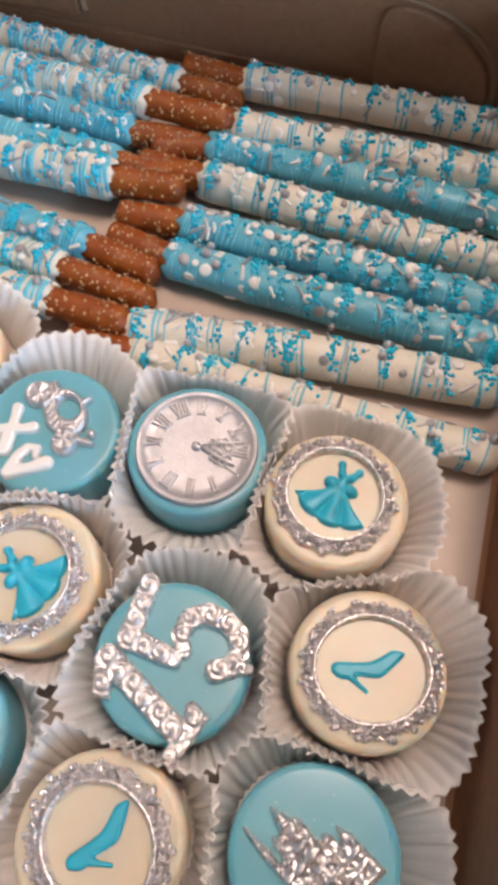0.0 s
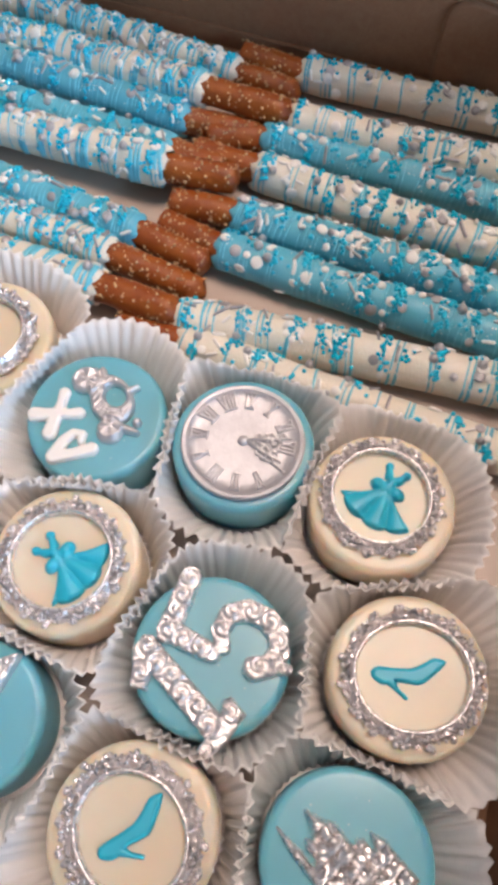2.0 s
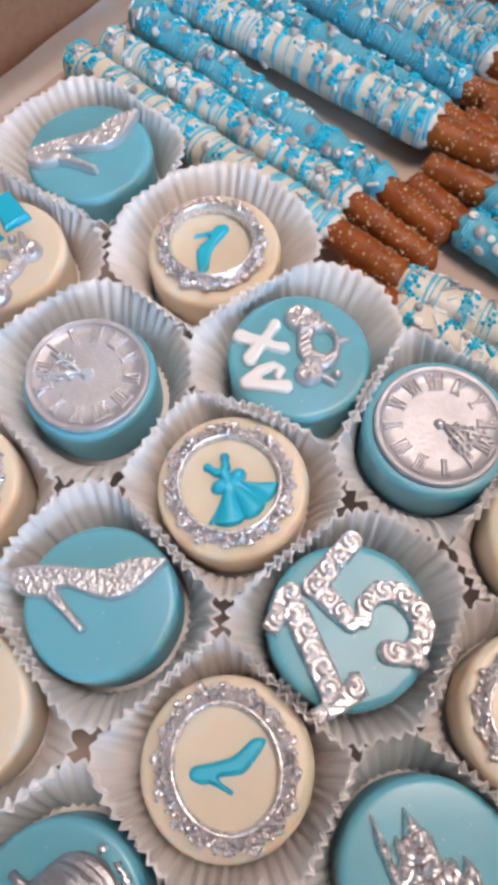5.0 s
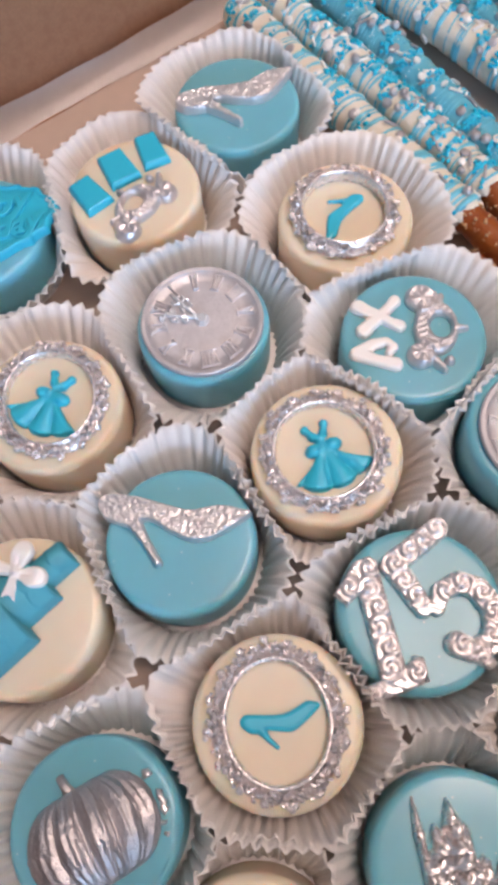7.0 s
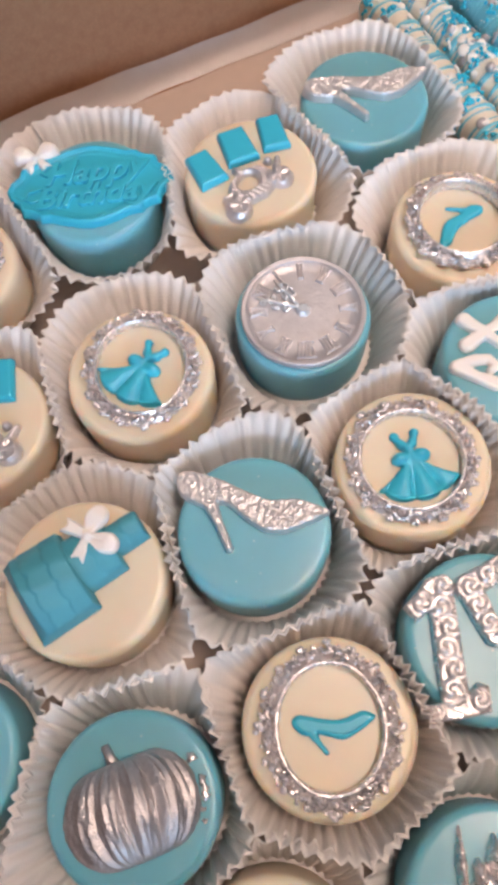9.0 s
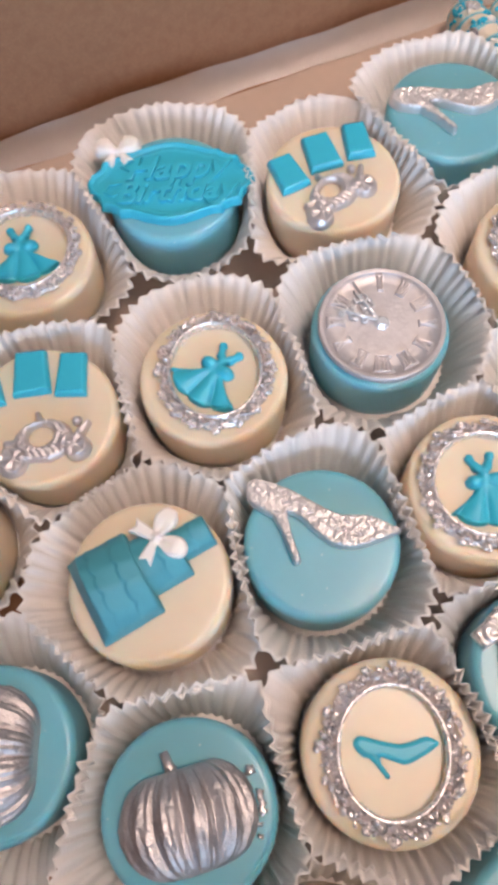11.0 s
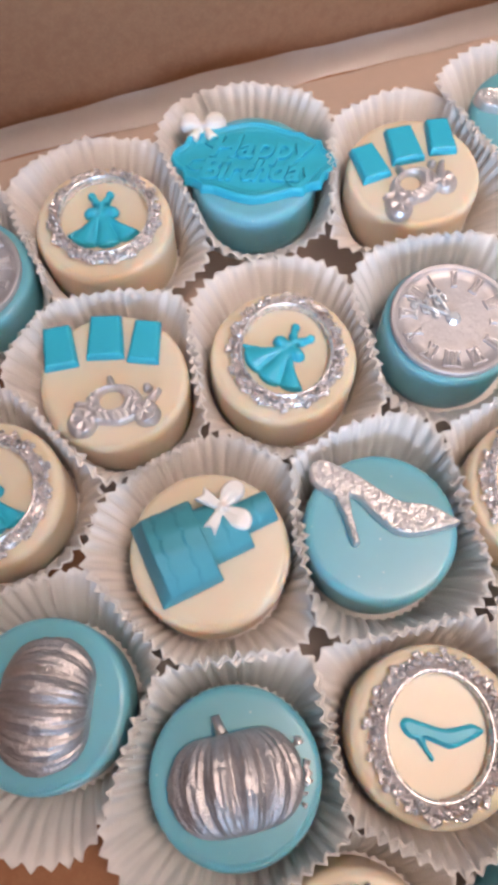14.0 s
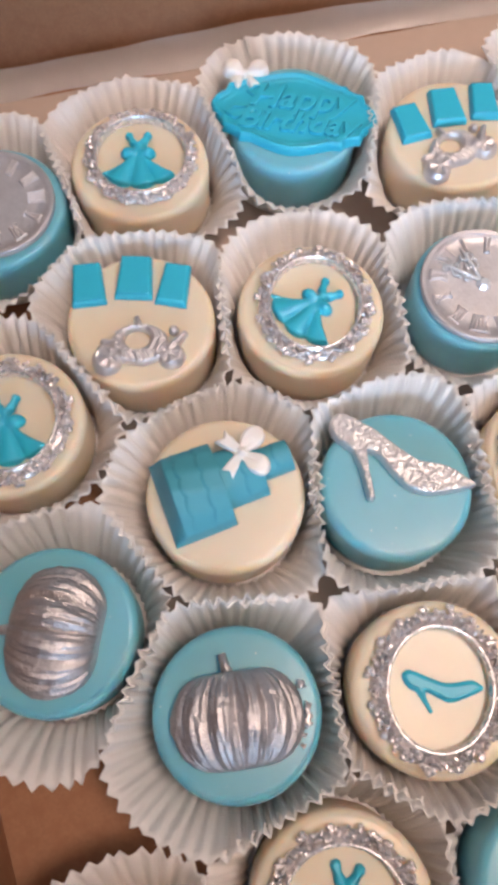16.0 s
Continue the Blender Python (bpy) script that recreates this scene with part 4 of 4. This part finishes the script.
def small_bow_puff(p, d):
    return 0.16 * np.sqrt(np.clip(np.max([s_disc(p, (0.46 * k, 0.34), 0.42) for k in (1, -1)], axis=0) / 0.3, 0, 1)) + 0.05 * s_disc(p, (0, 0.12), 0.16).clip(0) / 0.16


SMALL_BOW = relief("bow", small_bow_shape, (-1.1, 1.1, -0.8, 1.0), 0.18, WHITE, step=0.035, edge=0.14, extra=small_bow_puff)


def plaque_shape(p):
    pts = [(3.08, 0), (2.92, 0.38), (2.62, 0.62), (2.52, 1.0), (2.2, 1.06), (1.95, 1.18), (1.86, 1.34), (1.45, 1.36), (0.95, 1.56), (0.45, 1.72), (0, 1.78), (-4, 1.78), (-4, -5), (3.08, -5)]
    return s_poly(np.abs(p), pts)


def plaque_border(p, d):
    return 0.13 * np.clip(1 - np.abs(d - 0.12) / 0.10, 0, 1) ** 0.6 + 0.04 * np.exp(-((d - 0.34) / 0.03) ** 2)


def text_mesh(body, size, shear, mat, raise_by):
    """Raised writing in the built-in font as a mesh, in metres."""
    data = bpy.data.curves.new("writing", "FONT")
    data.body, data.size, data.shear, data.align_x, data.align_y = body, size * CM, shear, "CENTER", "CENTER"
    data.extrude, data.bevel_depth, data.bevel_resolution, data.resolution_u, data.offset = raise_by * CM, 0.03 * CM, 1, 4, 0.012 * CM
    ob = bpy.data.objects.new("writing", data)
    scene.collection.objects.link(ob)
    bpy.context.view_layer.update()
    me = bpy.data.meshes.new_from_object(ob.evaluated_get(bpy.context.evaluated_depsgraph_get()))
    bpy.data.objects.remove(ob)
    bpy.data.curves.remove(data)
    me.name = "writing"
    me.materials.clear()
    me.materials.append(mat)
    return me


def tier_shape(x0, x1, half):
    return lambda p: s_poly(p, [(x0, -half), (x1, -half * 0.96), (x1, half * 0.96), (x0, half)])


def tier_round(half, tall, waves, x0, x1, slope=0.1):
    """A half-round tier lying on its side, its lower end face slanting, with scalloped drape seams across it."""
    def extra(p, d):
        bow = (tall + 0.06 * (x1 - p[..., 0])) * np.sqrt(np.clip(1 - (p[..., 1] / (half * 1.03)) ** 2, 0.0, 1)) - 0.08
        bow = bow * np.clip((p[..., 0] - x0) / slope, 0.02, 1)
        for w in waves:
            line = x0 + (x1 - x0) * w - 0.11 * np.sqrt(np.abs(np.cos(p[..., 1] * 5.4))) + 0.07
            away = p[..., 0] - line
            bow = bow + 0.07 / (1 + np.exp(-away / 0.012)) - 0.07 * np.clip(away, 0, 0.6)
        return bow + 0.012 * np.sin(p[..., 1] * 9 + p[..., 0] * 3)
    return extra


def pumpkin_mesh(seed):
    """Half a ribbed pumpkin, upright along +y, lying on its back."""
    r = np.random.default_rng(seed)
    n, m = 40, 112
    v = []
    for k in range(n + 1):
        phi = math.pi * k / n
        for c in range(m):
            th = math.pi * c / (m - 1)
            rib = abs(math.sin(th * 6 + 0.12 * math.sin(phi * 2 + seed))) ** 0.55
            fine = 0.034 * math.sin(th * 41 + 2 * math.sin(phi * 2)) + 0.028 * math.sin(th * 63 + phi * 3) + 0.010 * math.sin(phi * 23 + th * 9) + r.normal(0, 0.008)
            rad = (1.41 + 0.46 * rib * math.sin(phi) ** 0.6 + fine) * math.sin(phi) ** 0.62
            y = -0.13 + 1.41 * math.cos(phi) - 0.18 * math.exp(-((phi) / 0.35) ** 2) + 0.14 * math.exp(-((math.pi - phi) / 0.35) ** 2)
            v.append((rad * math.cos(th), y, 0.74 * rad * math.sin(th) - 0.03))
    return mesh("pumpkin", v, grid_faces(n + 1, m, False), SILVER_SOFT)


def castle_shape(p):
    parts = [s_poly(p, [(-1.05, -1.6), (1.25, -1.6), (1.2, -0.5), (0.75, -0.2), (0.4, 0.1), (0.3, 0.75), (-0.5, 0.9), (-0.7, 0.6), (-0.98, 0.5)])]
    for x, y0, y1, w, roof in ((-0.93, -0.9, 0.95, 0.14, 1.95), (-0.5, 0.2, 0.95, 0.16, 1.2), (-0.02, 0.3, 1.05, 0.27, 1.76), (0.28, 0.2, 0.85, 0.14, 1.15), (0.58, -0.6, 0.12, 0.17, 0.3), (1.0, -1.0, -0.3, 0.2, 0.15)):
        parts.append(s_poly(p, [(x - w, y0), (x + w, y0), (x + w, y1), (x + w * 1.2, y1), (x + 0.03, roof), (x - 0.03, roof), (x - w * 1.2, y1), (x - w, y1)]))
    return np.max(parts, axis=0)


def castle_detail(p, d):
    out = 0.05 * (np.sin(p[..., 1] * 17) > 0.7) + 0.05 * np.cos(p[..., 0] * 14 + np.sin(p[..., 1] * 9)) * np.cos(p[..., 1] * 8)
    for x in (-0.35, 0.12, 0.58):
        out = out - 0.12 * (s_path(p, [(x, -0.5), (x, -0.1)], 0.12) > 0)
    return out + 0.14 * np.exp(-((p[..., 0] - 0.1) / 0.3) ** 2)


# ---- the cookies, one by one ----
def framed(key, what, inner, turn, decor, spot, seed, tall=0.36, oval_turn=0, band=1.0):
    ob = cookie(key, "cream", f"ornate silver frame and turquoise {what}")
    part("ornate_frame", make_frame(*inner, seed, tall, band), ob, "silver ornate frame", at=on_top(spot[2], spot[3], oval_turn))
    part(what, decor, ob, f"turquoise sugar {what}", at=on_top(spot[0], spot[1], turn, size=1.2 if what == "dress" else 1.0))


framed("shoe_a", "shoe", (1.70, 1.54), 25, SHOE, (-0.06, 0.2, 0.08, 0.0), 11, oval_turn=14)
framed("shoe_b", "shoe", (1.42, 1.64), 60, SHOE, (-0.1, 0.2, 0.0, 0.0), 12, oval_turn=58, band=1.15)
framed("shoe_c", "shoe", (1.50, 1.46), -77, SHOE, (0.05, -0.1, -0.1, 0.0), 13, tall=0.5)
framed("dress_a", "dress", (1.56, 1.56), -15, DRESS, (-0.02, 0.25, -0.12, 0.12), 14)
framed("dress_b", "dress", (1.56, 1.56), 70, DRESS, (0.02, -0.06, -0.08, -0.06), 15)
framed("dress_c", "dress", (1.46, 1.63), 26, DRESS, (-0.04, 0.06, -0.07, 0.12), 16, oval_turn=64, band=0.95)
framed("dress_d", "dress", (1.56, 1.56), 72, DRESS, (-0.12, 0.0, -0.12, 0.12), 17, band=0.85)
framed("dress_e", "dress", (1.58, 1.58), 76, DRESS, (0.2, -0.05, 0.0, 0.0), 18)
framed("dress_f", "dress", (1.58, 1.58), 60, DRESS, (-0.1, 0.0, 0.0, 0.0), 19)

make_clock(cookie("clock_a", "blue", "a silver clock face"), 8)
make_clock(cookie("clock_b", "blue", "silver clock face and clear gem"), -150, gem=True)
make_clock(cookie("clock_c", "blue", "a silver clock face"), 200)

ob = cookie("fifteen", "blue", "a baroque silver number 15")
ones = swirl([(-1.3 + 0.10 * (-1) ** k, 1.5 - 0.58 * k, 0.36) for k in range(6)] + [(-1.9, 1.05, 0.34), (-1.95, -1.9, 0.26), (-0.7, -1.65, 0.32)], 7)
fives = swirl([(-0.4 + 0.5 * k, 1.45 + 0.24 * k, 0.36) for k in range(4)] + [(-0.3, 0.9, 0.34), (-0.08, 0.35, 0.34)]
              + [(1.2 + 0.78 * math.cos(q), -0.45 + 0.92 * math.sin(q), 0.35) for q in np.linspace(2.1, -2.3, 7)] + [(0.85, -1.25, 0.32), (1.3, -1.75, 0.24)], 7)
part("number_1", relief("number_1", one_shape, (-2.5, 0.0, -2.5, 2.0), 0.34, SILVER, step=0.03, edge=0.08, extra=ones), ob, "silver scrolled numeral 1", at=on_top(0, 0, 61))
part("number_5", relief("number_5", five_shape, (-1.1, 2.6, -2.4, 2.8), 0.34, SILVER, step=0.03, edge=0.08, extra=fives), ob, "silver scrolled numeral 5", at=on_top(0, 0, 61))

for key, ang, dx, dy in (("slipper_a", 46.5, -2.41, -1.21), ("slipper_b", 69.5, -1.28, -1.85)):
    ob = cookie(key, "blue", "a silver high-heeled slipper")
    part("slipper", SLIPPER, ob, "pebbled silver high-heeled slipper", at=on_top(dx, dy, ang))

ob = cookie("xv", "blue", "white letters XV and silver carriage")
part("letter_x", relief("letter_x", letter_x, (-1.2, 1.2, -1.3, 1.2), 0.24, WHITE, step=0.04, edge=0.13), ob, "white letter X", at=on_top(-1.28, -0.36, -39, size=0.90))
part("letter_v", relief("letter_v", letter_v, (-1.2, 1.2, -1.2, 1.2), 0.24, WHITE, step=0.04, edge=0.13), ob, "white letter V", at=on_top(-0.43, -1.42, -39, size=0.92))
part("carriage", CARRIAGE, ob, "silver fairy-tale carriage", at=on_top(0.26, 0.63, -46, size=1.18))

BARS = [name_bar(0.58, 0.78), name_bar(0.64, 0.80), name_bar(0.54, 0.78)]
for key, turn, spots, coach, lean in (("name_a", 79, ((-1.55, 0.6), (-0.1, 1.12), (1.35, 1.2)), (-0.2, -0.8), 99), ("name_b", 69, ((-1.82, 1.2), (-0.28, 1.52), (1.05, 1.3)), (0.04, -1.0), 75)):
    ob = cookie(key, "cream", "turquoise bars and silver carriage")
    c, s = math.cos(radians(turn)), math.sin(radians(turn))
    for me, (x, y), tip in zip(BARS, spots, (-9, 0, 7)):
        part("bar", me, ob, "thick turquoise sugar bar", at=on_top(c * x - s * y, s * x + c * y, turn - tip))
    part("carriage", CARRIAGE, ob, "silver fairy-tale carriage", at=on_top(c * coach[0] - s * coach[1], s * coach[0] + c * coach[1], lean, size=1.12))

ob = cookie("plaque", "blue", "turquoise plaque and white bow")
plate = part("plaque", relief("plaque", plaque_shape, (-3.3, 3.3, -2.0, 2.0), 0.24, TEAL, step=0.055, edge=0.06, extra=plaque_border), ob, "scalloped turquoise plaque", at=on_top(-0.05, 0.0, 64, TOP + 0.02))
for words, y, size, x in (("Happy", 0.50, 1.4, 0.15), ("Birthday", -0.55, 1.25, 0.1)):
    part("writing", text_mesh(words, size, 0.35, TEAL, 0.06), plate, "raised turquoise writing", at=place(x, y, 0.27))
for pts in ([(-1.0, 0.95, 0), (-1.5, 0.95, 0), (-1.75, 0.65, 0), (-1.45, 0.45, 0), (-1.2, 0.6, 0)], [(-1.7, -0.05, 0), (-2.2, -0.1, 0), (-2.4, -0.4, 0), (-2.1, -0.6, 0), (-1.8, -0.45, 0)],
            [(2.05, -0.95, 0), (1.75, -1.1, 0), (1.4, -1.1, 0), (1.25, -0.98, 0)]):
    part("flourish", mesh("flourish", *tube(np.array(pts) + (0, 0, 0.28), [0.03, 0.06, 0.07, 0.06, 0.03][:len(pts)], 6), TEAL), plate)
c, s = math.cos(radians(64)), math.sin(radians(64))
part("bow", SMALL_BOW, ob, "small white sugar bow", at=on_top(-1.95 * c - 1.30 * s, -1.95 * s + 1.30 * c, 68, TOP + 0.26, 1.0))

ob = cookie("cake", "cream", "teal tiered cake and white bow")
c, s = math.cos(radians(91)), math.sin(radians(91))
for x0, x1, y, half, tall, waves in ((-1.95, 0.04, 0.27, 1.36, 1.25, (0.36, 0.70)), (-0.14, 1.30, 0.38, 0.92, 0.92, (0.55,)), (1.12, 2.32, 0.46, 0.52, 0.60, (0.5,))):
    me = relief("tier", tier_shape(x0, x1, half), (x0 - 0.2, x1 + 0.2, -half - 0.2, half + 0.2), 0.1, CAKE, step=0.04, edge=0.06, extra=tier_round(half, tall, waves, x0, x1, 0.40 if half > 1 else 0.12))
    part("tier", me, ob, "teal draped cake tier", at=on_top(-s * y, c * y, 91))
part("bow", BOW, ob, "white sugar bow", at=on_top(c * 0.78 - s * 0.80, s * 0.78 + c * 0.80, -10, TOP + 0.88, 0.88))

PUMPKIN = None
for key, turn, seed in (("pumpkin_a", 78, 1), ("pumpkin_b", 152, 2)):
    ob = cookie(key, "blue", "a ribbed silver pumpkin")
    PUMPKIN = PUMPKIN or ob
    part("pumpkin", pumpkin_mesh(seed), ob, "ribbed silver half pumpkin", at=on_top(0, 0, turn))
    part("stem", mesh("stem", *tube([(-0.12, 1.0, 0.3), (-0.18, 1.3, 0.32), (-0.24, 1.62, 0.26)], [0.2, 0.14, 0.12], 10), SILVER_SOFT), ob, at=on_top(0, 0, turn))

for pts in ([(-0.2, 1.85), (-0.12, 1.95), (-0.02, 1.92)], [(0.42, 1.98), (0.6, 1.86), (0.74, 1.88), (0.86, 1.76), (0.98, 1.80)], [(1.1, 1.55), (1.16, 1.5)], [(1.38, 1.46), (1.43, 1.42)]):
    flake = tube([(x, y, 0.03) for x, y in pts], rng.uniform(0.07, 0.15, len(pts)), 6)
    part("paint_flake", mesh("paint_flake", flake[0] + rng.normal(0, 0.02, flake[0].shape), flake[1], SILVER), PUMPKIN, "stray silver flake", at=on_top(0, 0, 0))

ob = cookie("castle", "blue", "a silver fairy-tale castle")
part("castle", relief("castle", castle_shape, (-1.4, 1.7, -1.8, 2.3), 0.34, SILVER, step=0.045, edge=0.14, extra=castle_detail), ob, "silver castle with pointed towers", at=on_top(0, 0, 58))
cookie("plain", "cream", "a plain smooth top")
